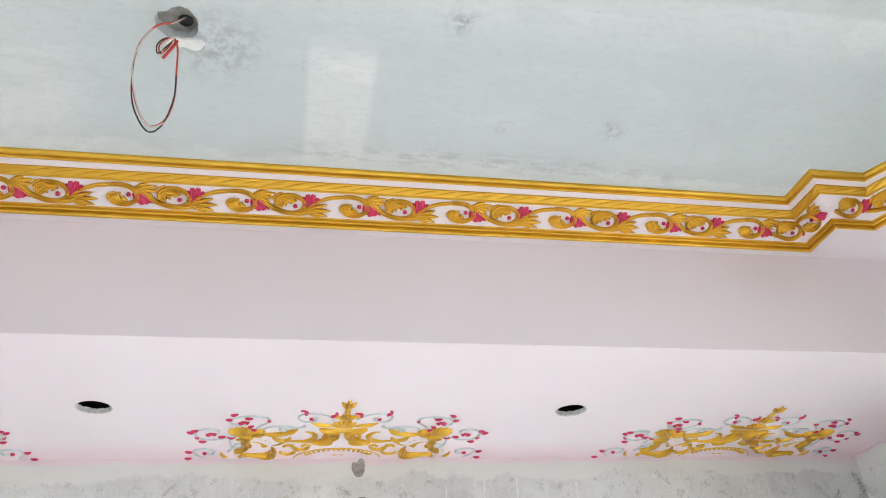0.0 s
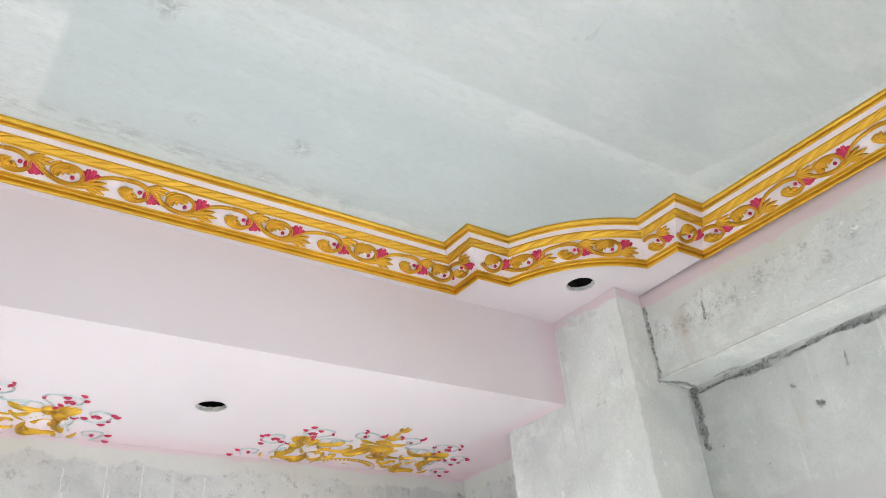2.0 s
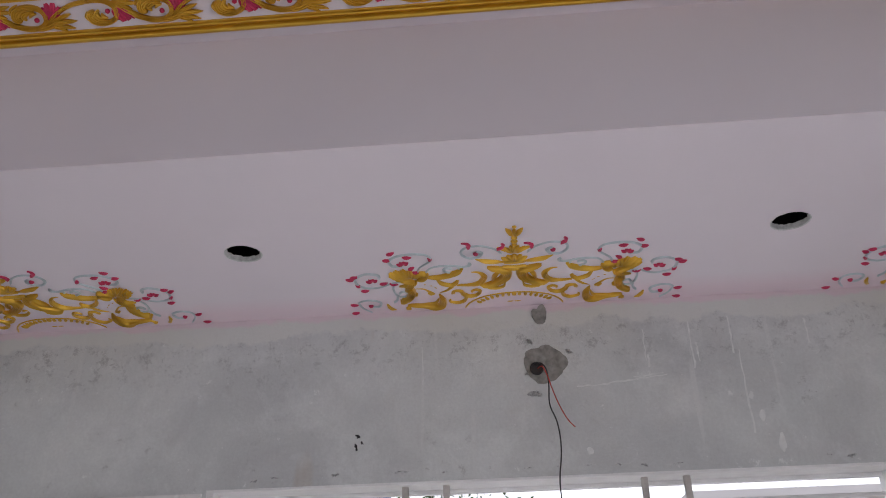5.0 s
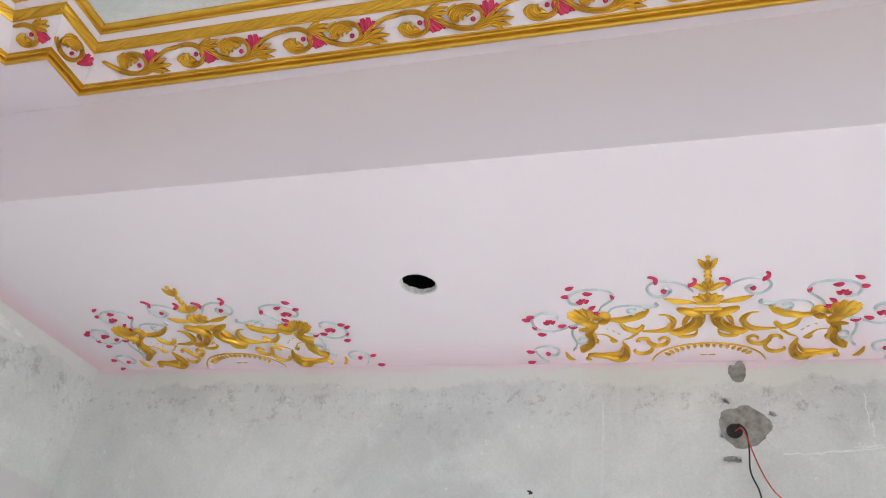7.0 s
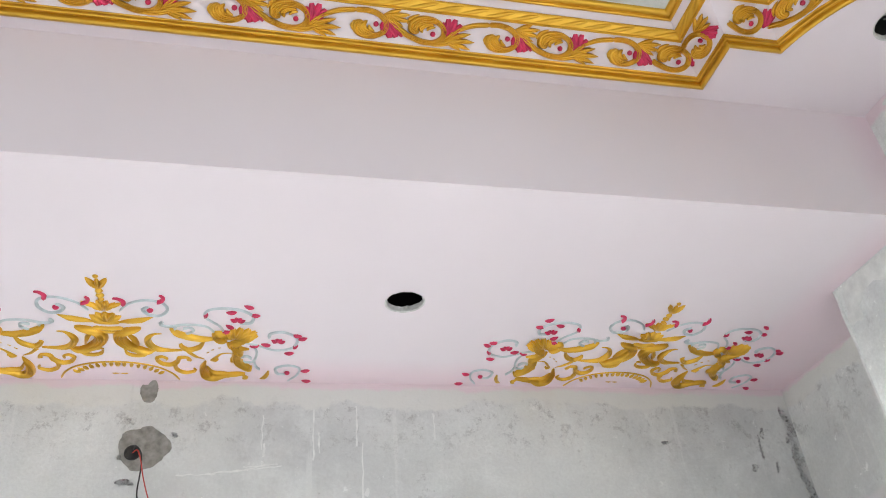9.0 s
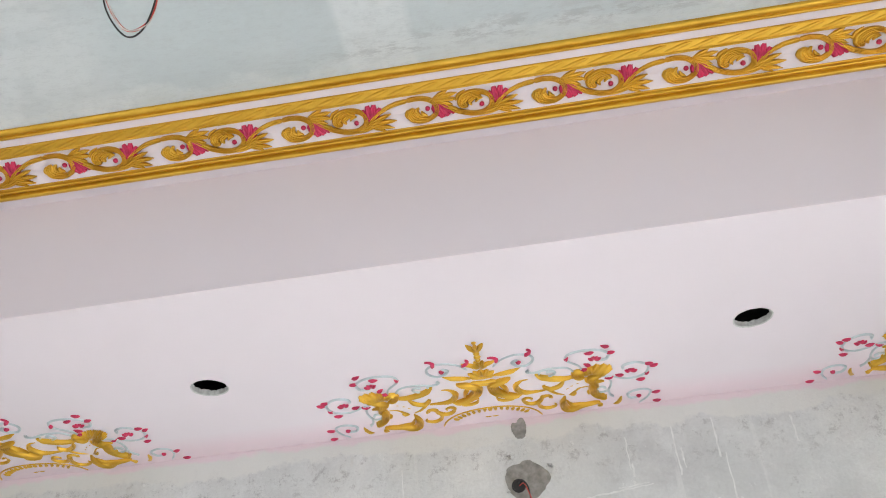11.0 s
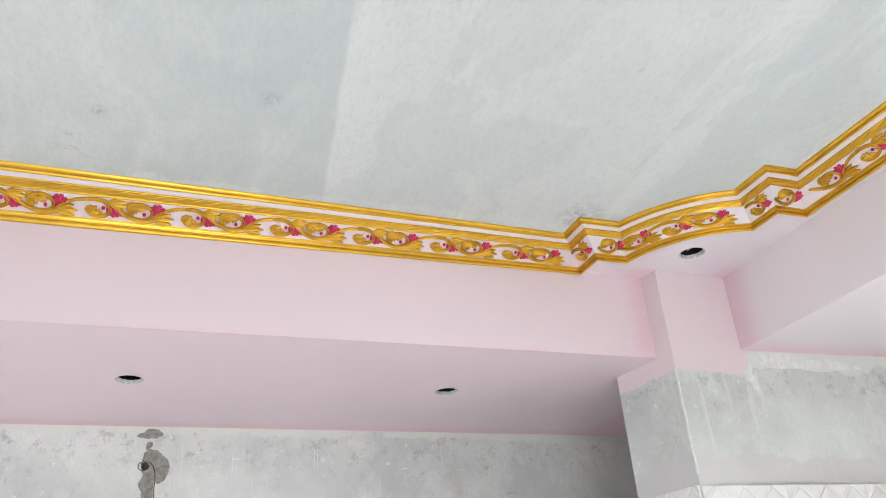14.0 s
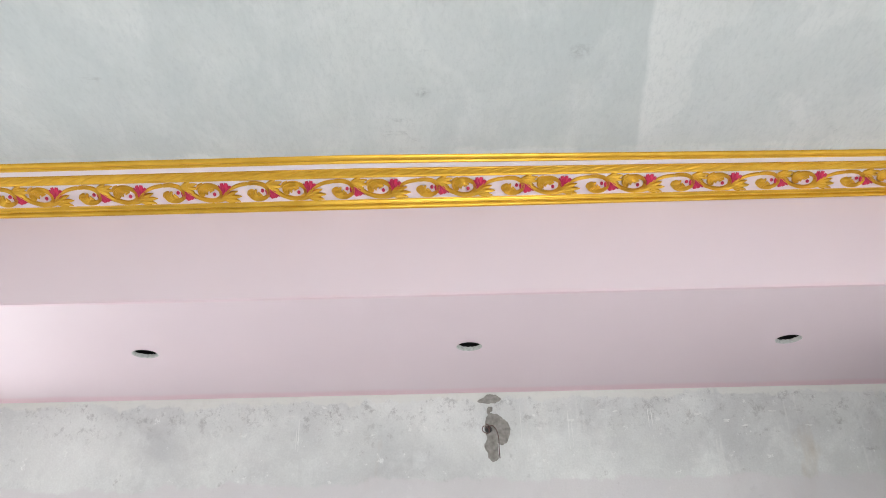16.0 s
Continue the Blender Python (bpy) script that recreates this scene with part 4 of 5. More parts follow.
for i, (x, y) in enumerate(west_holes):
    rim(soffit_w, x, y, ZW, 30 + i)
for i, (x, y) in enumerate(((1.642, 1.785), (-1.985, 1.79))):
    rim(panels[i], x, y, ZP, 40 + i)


# ---- wires and mortar patches ----
def cable(bm, pts, r=0.0016, per=8):
    """A round wire through points in space."""
    line = smooth_line(pts, per)
    rows = []
    side = Vector((0.3, 1, 0.2)).normalized()
    for i, p in enumerate(line):
        d = (line[min(i + 1, len(line) - 1)] - line[max(i - 1, 0)]).normalized()
        a = d.cross(side).normalized()
        b = d.cross(a)
        rows.append([bm.verts.new(p + (a * math.cos(k * math.pi / 3) + b * math.sin(k * math.pi / 3)) * r) for k in range(6)])
    for a, b in zip(rows, rows[1:]):
        for k in range(6):
            bm.faces.new((a[k], a[(k + 1) % 6], b[(k + 1) % 6], b[k]))
    for end in (rows[0], rows[-1]):
        bm.faces.new(end)


def wire(name, pts, material, parent, r=0.0016, label=""):
    bm = bmesh.new()
    cable(bm, pts, r)
    return part(name, bm, material, parent, label, True)


def blob(cx, cz, rx, rz, seed, jag=0.12, n=44):
    rnd = random.Random(seed)
    ph = [rnd.uniform(0, 6.28) for _ in range(6)]
    pts = []
    for i in range(n):
        a = 2 * math.pi * i / n
        k = 1 + jag * sum(math.sin((j + 2) * a + ph[j]) / (j + 1.5) for j in range(6)) + rnd.uniform(-0.04, 0.04)
        pts.append((cx + rx * k * math.cos(a), cz + rz * k * math.sin(a)))
    return pts


def wall_patch(name, outline, m, parent, material, thick=0.003, label=""):
    bm = plate(outline, [], 0.0, thick)
    bmesh.ops.transform(bm, matrix=m, verts=bm.verts[:])
    return part(name, bm, material, parent, label)


ON_N = Matrix(((1, 0, 0, 0), (0, 0, -1, WALL_N), (0, 1, 0, 0), (0, 0, 0, 1)))
ON_W = Matrix(((0, 0, 1, WALL_W), (-1, 0, 0, 0), (0, 1, 0, 0), (0, 0, 0, 1)))
wall_patch("mortar_patch", blob(0.012, 2.426, 0.060, 0.062, 4, 0.10), ON_N, wall_n, PATCH, 0.003, "darker fresh mortar round a conduit")
wall_patch("mortar_patch", blob(0.008, 2.586, 0.027, 0.026, 6, 0.25), ON_N, wall_n, PATCH, 0.003, "small dark chipped patch")
for cx, cz, r, sd in ((-0.030, 2.335, 0.014, 8), (-0.012, 2.332, 0.009, 9), (-0.045, 2.400, 0.008, 10), (0.085, 2.462, 0.010, 11), (-0.03, 2.50, 0.010, 12)):
    wall_patch("mortar_spot", blob(cx, cz, r, r * 0.8, sd, 0.3, 20), ON_N, wall_n, CHIP, 0.002)
wall_patch("mortar_patch", blob(0.110 - 0.02, 2.425, 0.055, 0.075, 14, 0.14), ON_W, wall_w, PATCH, 0.003, "darker fresh mortar round a conduit")
wall_patch("mortar_patch", blob(0.115, 2.335, 0.030, 0.050, 15, 0.2), ON_W, wall_w, PATCH, 0.0025)
wall_patch("mortar_patch", blob(0.115, 2.565, 0.042, 0.024, 16, 0.25), ON_W, wall_w, PATCH, 0.003)
wall_patch("mortar_spot", blob(0.120, 2.515, 0.014, 0.016, 17, 0.3, 20), ON_W, wall_w, PATCH, 0.003)


def conduit(name, m, parent, r=0.016):
    bm = bmesh.new()
    n = 20
    rows = [[bm.verts.new((rr * math.cos(2 * math.pi * i / n), rr * math.sin(2 * math.pi * i / n), h)) for i in range(n)] for rr, h in ((r + 0.004, 0.0035), (r + 0.003, 0.006), (r, 0.006), (r * 0.96, 0.0036))]
    for a, b in zip(rows, rows[1:]):
        for i in range(n):
            bm.faces.new((a[i], a[(i + 1) % n], b[(i + 1) % n], b[i]))
    bm.faces.new(rows[-1])
    bmesh.ops.transform(bm, matrix=m, verts=bm.verts[:])
    return part(name, bm, BLACK, parent, "black conduit mouth")


wn_wire = tagged(new("wall_wire"), "black and red wires hanging out of the wall", "wire", "loose wires")
conduit("conduit", ON_N @ Matrix.Translation((-0.014, 2.412, 0)), wn_wire, 0.017)
wire("black_wire", [(-0.014, 2.990, 2.418), (-0.004, 2.972, 2.421), (0.012, 2.965, 2.399), (0.016, 2.968, 2.354), (0.014, 2.972, 2.294), (0.030, 2.972, 2.244), (0.036, 2.974, 2.194), (0.034, 2.975, 2.144), (0.024, 2.975, 2.074), (0.026, 2.975, 1.994)], BLACK, wn_wire, 0.0021, "black wire")
wire("red_wire", [(-0.012, 2.990, 2.410), (0.002, 2.970, 2.409), (0.014, 2.964, 2.379), (0.024, 2.962, 2.339), (0.040, 2.962, 2.290), (0.060, 2.960, 2.246), (0.080, 2.958, 2.220)], REDWIRE, wn_wire, 0.0017, "red wire")

ww_wire = tagged(new("wall_wire"), "short curled brown wires poking from the wall", "wire", "loose wires")
conduit("conduit", ON_W @ Matrix.Translation((0.128, 2.425, 0)), ww_wire, 0.012)
BROWNWIRE = simple("brown_cable", (0.10, 0.05, 0.04), 0.5, 0, 0.3, 60, 0)
wire("curled_wire", [(-3.395, -0.125, 2.43), (-3.37, -0.15, 2.435), (-3.36, -0.155, 2.41), (-3.36, -0.13, 2.40), (-3.36, -0.125, 2.43), (-3.37, -0.14, 2.445)], BROWNWIRE, ww_wire, 0.002)
wire("curled_wire", [(-3.395, -0.13, 2.42), (-3.36, -0.115, 2.435), (-3.36, -0.095, 2.415), (-3.37, -0.085, 2.38), (-3.37, -0.085, 2.33), (-3.372, -0.083, 2.29)], BROWNWIRE, ww_wire, 0.002)

SMEAR = simple("white_putty", (0.70, 0.72, 0.70), 0.85, 0, 0.1, 40, 0.3)
for cx, cz, rx, rz, sd in ((1.035, 2.175, 0.010, 0.030, 51), (1.225, 2.190, 0.009, 0.034, 52), (1.262, 2.192, 0.008, 0.030, 53), (1.275, 2.205, 0.010, 0.036, 54), (0.62, 2.24, 0.008, 0.018, 55), (0.66, 2.16, 0.010, 0.026, 56), (0.60, 2.30, 0.006, 0.012, 57), (0.12, 2.16, 0.010, 0.010, 58)):
    wall_patch("putty_dab", blob(cx, cz, rx, rz, sd, 0.2, 18), ON_N, wall_n, SMEAR, 0.0015)

ON_PIER_E = Matrix(((0, 0, -1, 1.765), (-1, 0, 0, 0), (0, 1, 0, 0), (0, 0, 0, 1)))
ON_PIER_W = Matrix(((0.0402, 0, 1, -2.2404), (1, 0, 0, 0), (0, 1, 0, 0), (0, 0, 0, 1)))
wall_patch("putty_smear", blob(-2.25, 2.585, 0.11, 0.030, 61, 0.35), ON_PIER_E, pier_e, SMEAR, 0.0012)
wall_patch("putty_smear", blob(-2.345, 2.555, 0.035, 0.045, 62, 0.35), ON_PIER_E, pier_e, SMEAR, 0.0016)
wall_patch("putty_smear", blob(-1.93, 2.90, 0.07, 0.022, 63, 0.4), ON_PIER_E, pier_e, SMEAR, 0.0012)
wall_patch("putty_smear", blob(2.085, 2.505, 0.020, 0.052, 64, 0.5), ON_PIER_W, pier_w, SMEAR, 0.0006)
wall_patch("putty_smear", blob(2.35, 2.575, 0.22, 0.034, 65, 0.35), ON_PIER_W, pier_w, SMEAR, 0.0012)

# thin putty runs and one long scratch on the north wall
for dx, z1, z0, sd in ((0.315, 2.52, 2.42, 71), (0.322, 2.44, 2.40, 72), (0.455, 2.54, 2.39, 73), (0.470, 2.47, 2.41, 74), (0.575, 2.55, 2.43, 75), (0.590, 2.44, 2.19, 76), (-0.36, 2.50, 2.38, 77), (0.80, 2.53, 2.45, 78)):
    rnd = random.Random(sd)
    side = [(rnd.uniform(0.0010, 0.0034), rnd.uniform(-0.002, 0.002)) for _ in range(10)]
    zz = [z1 + (z0 - z1) * i / 9 for i in range(10)]
    outline = [(dx + c - w, zc) for (w, c), zc in zip(side, zz)] + [(dx + c + w, zc) for (w, c), zc in reversed(list(zip(side, zz)))]
    wall_patch("putty_run", outline, ON_N, wall_n, SMEAR, 0.001)
for x0, x1, z0, z1, sd in ((0.10, 0.20, 2.352, 2.354, 81), (0.19, 0.37, 2.356, 2.376, 82), (0.27, 0.36, 2.372, 2.380, 83)):
    rnd = random.Random(sd)
    side = [(rnd.uniform(0.0006, 0.0030), rnd.uniform(-0.002, 0.002)) for _ in range(12)]
    xx = [x0 + (x1 - x0) * i / 11 for i in range(12)]
    up = [(xc, z0 + (z1 - z0) * i / 11 + c + w) for i, ((w, c), xc) in enumerate(zip(side, xx))]
    dn = [(xc, z0 + (z1 - z0) * i / 11 + c - w) for i, ((w, c), xc) in enumerate(zip(side, xx))]
    wall_patch("putty_scratch", dn + up[::-1], ON_N, wall_n, SMEAR, 0.001)

# slab opening with a broken rim, its conduit and the hanging loop
CX, CY = -0.512, 1.450
bm = bmesh.new()
box(bm, CX - 0.07, CX + 0.07, CY - 0.07, CY + 0.07, ZC + 0.028, ZC + 0.05)
part("opening_back", bm, PATCH, ceiling)
wall_patch("putty_collar", blob(CX + 0.014, CY + 0.047, 0.036, 0.016, 21, 0.25, 30), Matrix(((1, 0, 0, 0), (0, 1, 0, 0), (0, 0, -1, ZC), (0, 0, 0, 1))), ceiling, SMEAR, 0.006)
for hx, hy, own in ((1.642, 1.785, panels[0]), (-1.985, 1.79, panels[1])):
    wire("stub_wire", [(hx - 0.02, hy + 0.03, ZP + 0.06), (hx - 0.03, hy + 0.01, ZP + 0.03), (hx - 0.012, hy - 0.004, ZP + 0.022), (hx + 0.0, hy + 0.012, ZP + 0.03), (hx + 0.012, hy + 0.03, ZP + 0.05)], WHITEWIRE, own, 0.0016)
ceiling_wire = tagged(new("ceiling_wire"), "loop of red, black and white wires hanging from the slab", "wire", "loose wires")
conduit("conduit", Matrix(((1, 0, 0, CX + 0.012), (0, 1, 0, CY + 0.012), (0, 0, -1, ZC + 0.030), (0, 0, 0, 1))), ceiling_wire, 0.012)


def loop(dx, dy, deep):
    return [(CX + 0.010 + dx, CY + 0.005 + dy, ZC + 0.024), (CX - 0.012 + dx, CY, ZC + 0.002), (CX - 0.040, CY - 0.002, ZC - 0.012), (CX - 0.064 + dx, CY - 0.002 + dy, ZC - 0.062), (CX - 0.072, CY + 0.002 + dy, ZC - 0.130), (CX - 0.064 + dx, CY + 0.030 + dy, ZC - deep + 0.040),
            (CX - 0.040, CY + 0.060 + dy, ZC - deep), (CX - 0.012 + dx, CY + 0.072, ZC - deep + 0.022), (CX + 0.002, CY + 0.068 - dy, ZC - 0.150), (CX + 0.002, CY + 0.050, ZC - 0.085), (CX + 0.0, CY + 0.036, ZC - 0.035), (CX - 0.008, CY + 0.030, ZC - 0.012)]


wire("red_wire", loop(0, 0, 0.226), REDWIRE, ceiling_wire, 0.0021, "red wire")
wire("black_wire", loop(-0.003, 0.004, 0.238), BLACK, ceiling_wire, 0.0017, "black wire")
wire("white_wire", loop(0.002, -0.003, 0.228), WHITEWIRE, ceiling_wire, 0.0014, "whitish wire")
for i, (dx, mat_) in enumerate(((0, REDWIRE), (0.006, WHITEWIRE), (-0.005, BLACK))):
    wire("twisted_end", [(CX - 0.008, CY + 0.030, ZC - 0.012), (CX - 0.022 + dx, CY + 0.026, ZC - 0.018), (CX - 0.034 + dx, CY + 0.024, ZC - 0.040), (CX - 0.030 + dx, CY + 0.024, ZC - 0.064), (CX - 0.018 + dx, CY + 0.026, ZC - 0.045), (CX - 0.010, CY + 0.028, ZC - 0.02)], mat_, ceiling_wire, 0.0016)
wire("tape_end", [(CX - 0.002, CY + 0.030, ZC - 0.018), (CX - 0.008, CY + 0.026, ZC - 0.040), (CX - 0.018, CY + 0.022, ZC - 0.068), (CX - 0.022, CY + 0.02, ZC - 0.080)], REDWIRE, ceiling_wire, 0.0034, "red taped wire ends")

# ---- north window: white steel frame with thin bars ----
window = tagged(new("window_1"), "white painted steel window frame with thin bars", "window", kind="structure")


def bar(name, *b, parent=window, material=WHITE):
    bm = bmesh.new()
    box(bm, *b)
    bmesh.ops.bevel(bm, geom=bm.edges[:], offset=0.0015, segments=1, affect="EDGES")
    return part(name, bm, material, parent)


bar("window_reveal", WX0 + 0.022, WX1 - 0.012, 3.004, 3.134, WZ1 - 0.008, WZ1 + 0.012)
bar("window_frame", WX0 + 0.022, WX1 - 0.012, 3.104, 3.130, WZ1 - 0.020, WZ1 - 0.008)
bar("window_frame", WX1 - 0.012, WX1 + 0.012, 2.996, 3.134, WZ0 + 0.012, WZ1 + 0.012)
bar("window_frame", WX0 - 0.012, WX0 + 0.022, 3.004, 3.134, WZ0 + 0.012, WZ1 + 0.012)
bar("window_sill", WX0, WX1, 2.99, 3.14, WZ0 - 0.02, WZ0 + 0.012)
for x in (-0.42, -0.30, 0.268, 0.388):
    bar("upright_bar", x - 0.009, x + 0.009, 3.035, 3.055, WZ0, WZ1, material=BARPAINT)
for z in (2.015, 1.75, 1.45, 1.15):
    bar("cross_bar", 0.388, WX1, 3.037, 3.053, z - 0.006, z + 0.006)
    bar("cross_bar", WX0, -0.42, 3.037, 3.053, z - 0.006, z + 0.006)

# wooden frame of the east doorway
door_1 = tagged(new("door_1"), "varnished wooden door frame, standing open", "door", kind="structure")
bar("head", WALL_E - 0.03, 2.36, -0.93, 0.93, 2.44, 2.51, parent=door_1, material=WOOD)
bar("jamb", WALL_E - 0.03, 2.36, 0.86, 0.93, 0.0, 2.44, parent=door_1, material=WOOD)
bar("jamb", WALL_E - 0.03, 2.36, -0.93, -0.86, 0.0, 2.44, parent=door_1, material=WOOD)

# worn pale arrises of the piers and the beam
for name, a, b, owner in (("arris", (1.765, 1.742, 2.11), (1.765, 1.742, 2.93), pier_e), ("arris", (1.765, 2.39, 2.13), (1.765, 2.39, 2.615), pier_e), ("arris", (-2.15, 1.727, 2.13), (-2.15, 1.727, 2.53), pier_w), ("arris", (1.912, 0.6, 2.625), (1.912, 1.765, 2.625), beam_e)):
    rnd = random.Random(int(100 * a[1]))
    pts = [Vector(a).lerp(Vector(b), i / 14) + Vector((rnd.uniform(-1, 1), rnd.uniform(-1, 1), rnd.uniform(-1, 1))) * 0.0015 for i in range(15)]
    bm = bmesh.new()
    cable(bm, pts, 0.0045, 3)
    part(name, bm, SMEAR, owner, "pale worn plaster edge", True)

# chipped dark mortar along the joints of beam, pier and walls

ON_BACK_E = Matrix(((0, 0, -1, WALL_E), (-1, 0, 0, 0), (0, 1, 0, 0), (0, 0, 0, 1)))
ON_BEAM_E = Matrix(((0, 0, -1, 1.912), (-1, 0, 0, 0), (0, 1, 0, 0), (0, 0, 0, 1)))
UNDER_BEAM = Matrix(((1, 0, 0, 0), (0, 1, 0, 0), (0, 0, -1, 2.625), (0, 0, 0, 1)))


def chips(owner, m, spots, seed, material=CHIP, name="chipped_joint", jag=0.45):
    """Ragged flakes: along, up, half length, half height each."""
    for i, (u, v, ru, rv) in enumerate(spots):
        wall_patch(name, blob(u, v, ru, rv, seed + i, jag, 26), m, owner, material, 0.0012 + 0.0002 * (i % 3))


rnd = random.Random(91)
chips(beam_e, ON_BACK_E, [(-1.74 + 1.05 * t + rnd.uniform(-0.02, 0.02), 2.612 - abs(rnd.gauss(0, 0.007)), rnd.uniform(0.018, 0.060), rnd.uniform(0.003, 0.015)) for t in [i / 21 for i in range(22)]], 200)
chips(beam_e, ON_BACK_E, [(-1.765 + rnd.uniform(0, 0.012), 2.60 - 0.19 * t, rnd.uniform(0.008, 0.020), rnd.uniform(0.014, 0.036)) for t in [i / 7 for i in range(8)]], 240)
chips(beam_e, UNDER_BEAM, [(2.03, 1.745, 0.05, 0.012), (1.965, 1.757, 0.035, 0.008), (2.072, 1.60, 0.007, 0.06)], 260)
chips(beam_e, ON_BEAM_E, [(-1.752, 2.88 - 0.24 * t, rnd.uniform(0.004, 0.011), rnd.uniform(0.006, 0.024)) for t in [i / 8 for i in range(9)]], 280)
chips(beam_e, ON_BEAM_E, [(-1.52, 2.78, 0.006, 0.026), (-1.51, 2.74, 0.003, 0.016)], 295)
chips(beam_e, ON_BEAM_E, [(-1.55 + 0.16 * i, 2.70 + 0.03 * (i % 3), 0.06, 0.006) for i in range(5)] + [(-1.70 + 0.19 * i, 2.640, 0.07, 0.010) for i in range(5)], 300, SMEAR, "putty_smear")
chips(wall_e, ON_BACK_E, [(-1.40, 2.50, 0.008, 0.009), (-1.33, 2.42, 0.012, 0.014), (-1.21, 2.52, 0.005, 0.018), (-1.70, 2.40, 0.006, 0.006), (-1.55, 2.30, 0.005, 0.004)], 320, name="mortar_spot")
chips(wall_n, ON_N, [(1.962 + rnd.uniform(-0.01, 0.012), 2.53 - 0.34 * t, rnd.uniform(0.008, 0.018), rnd.uniform(0.016, 0.034)) for t in [i / 9 for i in range(10)]] + [(1.86, 2.47, 0.010, 0.014), (1.84, 2.42, 0.008, 0.030), (1.80, 2.36, 0.014, 0.010), (1.88, 2.36, 0.006, 0.016), (1.52, 2.44, 0.012, 0.008)], 340)
chips(wall_n, ON_N, [(x, WZ1 + 0.022 + rnd.uniform(-0.004, 0.006), rnd.uniform(0.004, 0.014), rnd.uniform(0.002, 0.005)) for x in (-0.86, -0.80, -0.62, -0.44, -0.41, -0.30, -0.17, -0.06, 0.03, 0.12, 0.20, 0.27, 0.36, 0.62, 0.78, 0.84)], 370)
chips(wall_n, ON_N, [(-0.555, 2.232, 0.007, 0.005), (-0.560, 2.200, 0.004, 0.010), (-0.543, 2.212, 0.004, 0.004), (0.962, 2.145, 0.004, 0.016), (0.958, 2.115, 0.005, 0.006)], 390, BLACK, "mortar_spot")
chips(wall_w, ON_W, [(-1.3 + 0.115 * i + rnd.uniform(-0.05, 0.05), 2.50 + rnd.uniform(-0.09, 0.05), rnd.uniform(0.003, 0.016), rnd.uniform(0.003, 0.008)) for i in range(24)], 440, SMEAR, "putty_fleck")
chips(wall_w, ON_W, [(u, v, 0.0022, h) for u, v, h in ((-0.60, 2.47, 0.05), (-0.615, 2.46, 0.045), (-0.02, 2.44, 0.09), (-0.235, 2.42, 0.10), (-0.25, 2.40, 0.06), (0.99, 2.42, 0.07), (1.0, 2.40, 0.05))], 470, SMEAR, "putty_run", 0.25)

# ---- outside ----
glow = bpy.data.materials.new("bright_haze")
glow.use_nodes = True
gn = glow.node_tree
em = gn.nodes.new("ShaderNodeEmission")
em.inputs[0].default_value, em.inputs[1].default_value = (0.93, 0.97, 1.0, 1), 4.0
gn.links.new(em.outputs[0], gn.nodes["Material Output"].inputs[0])
tagged(solid("backdrop", (-90, 90, 70, 70.5, -0.2, 45), material=glow), "white hazy sky beyond the rooftops", "backdrop", kind="structure")
facade = simple("white_wall_paint", (0.86, 0.85, 0.83), 0.8, 0, 0.04, 0.8)
house = tagged(new("house"), "white painted house across the lane", "house")
house.scale.z = 0.42
bm = bmesh.new()
box(bm, 3.2, 16.0, 15.0, 22.0, -0.2, 9.0)
part("wall", bm, facade, house)
bm = bmesh.new()
box(bm, 2.9, 16.3, 14.6, 22.3, 9.0, 9.3)
part("roof", bm, facade, house)
glass_dark = simple("dark_window", (0.25, 0.28, 0.30), 0.2)
for x in (4.6, 8.0, 11.5):
    bm = bmesh.new()
    box(bm, x, x + 1.2, 14.95, 15.02, 5.2, 6.5)
    part("window", bm, glass_dark, house)
low = tagged(new("house"), "orange plastered house among trees", "house")
bm = bmesh.new()
box(bm, -9.0, -1.6, 19.0, 25.0, -0.2, 3.9)
part("wall", bm, simple("orange_plaster", (0.62, 0.26, 0.12), 0.85, 0, 0.1, 1.0), low)
bm = bmesh.new()
box(bm, -9.2, -1.4, 18.8, 25.2, 3.9, 4.1)
part("roof", bm, facade, low)
tank = tagged(new("water_tank"), "blue plastic water tank on a rooftop", "water tank")
bm = bmesh.new()
bmesh.ops.create_cone(bm, cap_ends=True, segments=24, radius1=0.55, radius2=0.5, depth=1.0, matrix=Matrix.Translation((-3.4, 20.5, 4.6)))
part("tank_body", bm, simple("blue_plastic", (0.03, 0.22, 0.62), 0.5, 0, 0.1, 2), tank)
bm = bmesh.new()
bmesh.ops.create_cone(bm, cap_ends=True, segments=24, radius1=0.3, radius2=0.2, depth=0.16, matrix=Matrix.Translation((-3.4, 20.5, 5.18)))
part("lid", bm, simple("blue_plastic_lid", (0.03, 0.2, 0.55), 0.5, 0, 0.1, 2), tank)


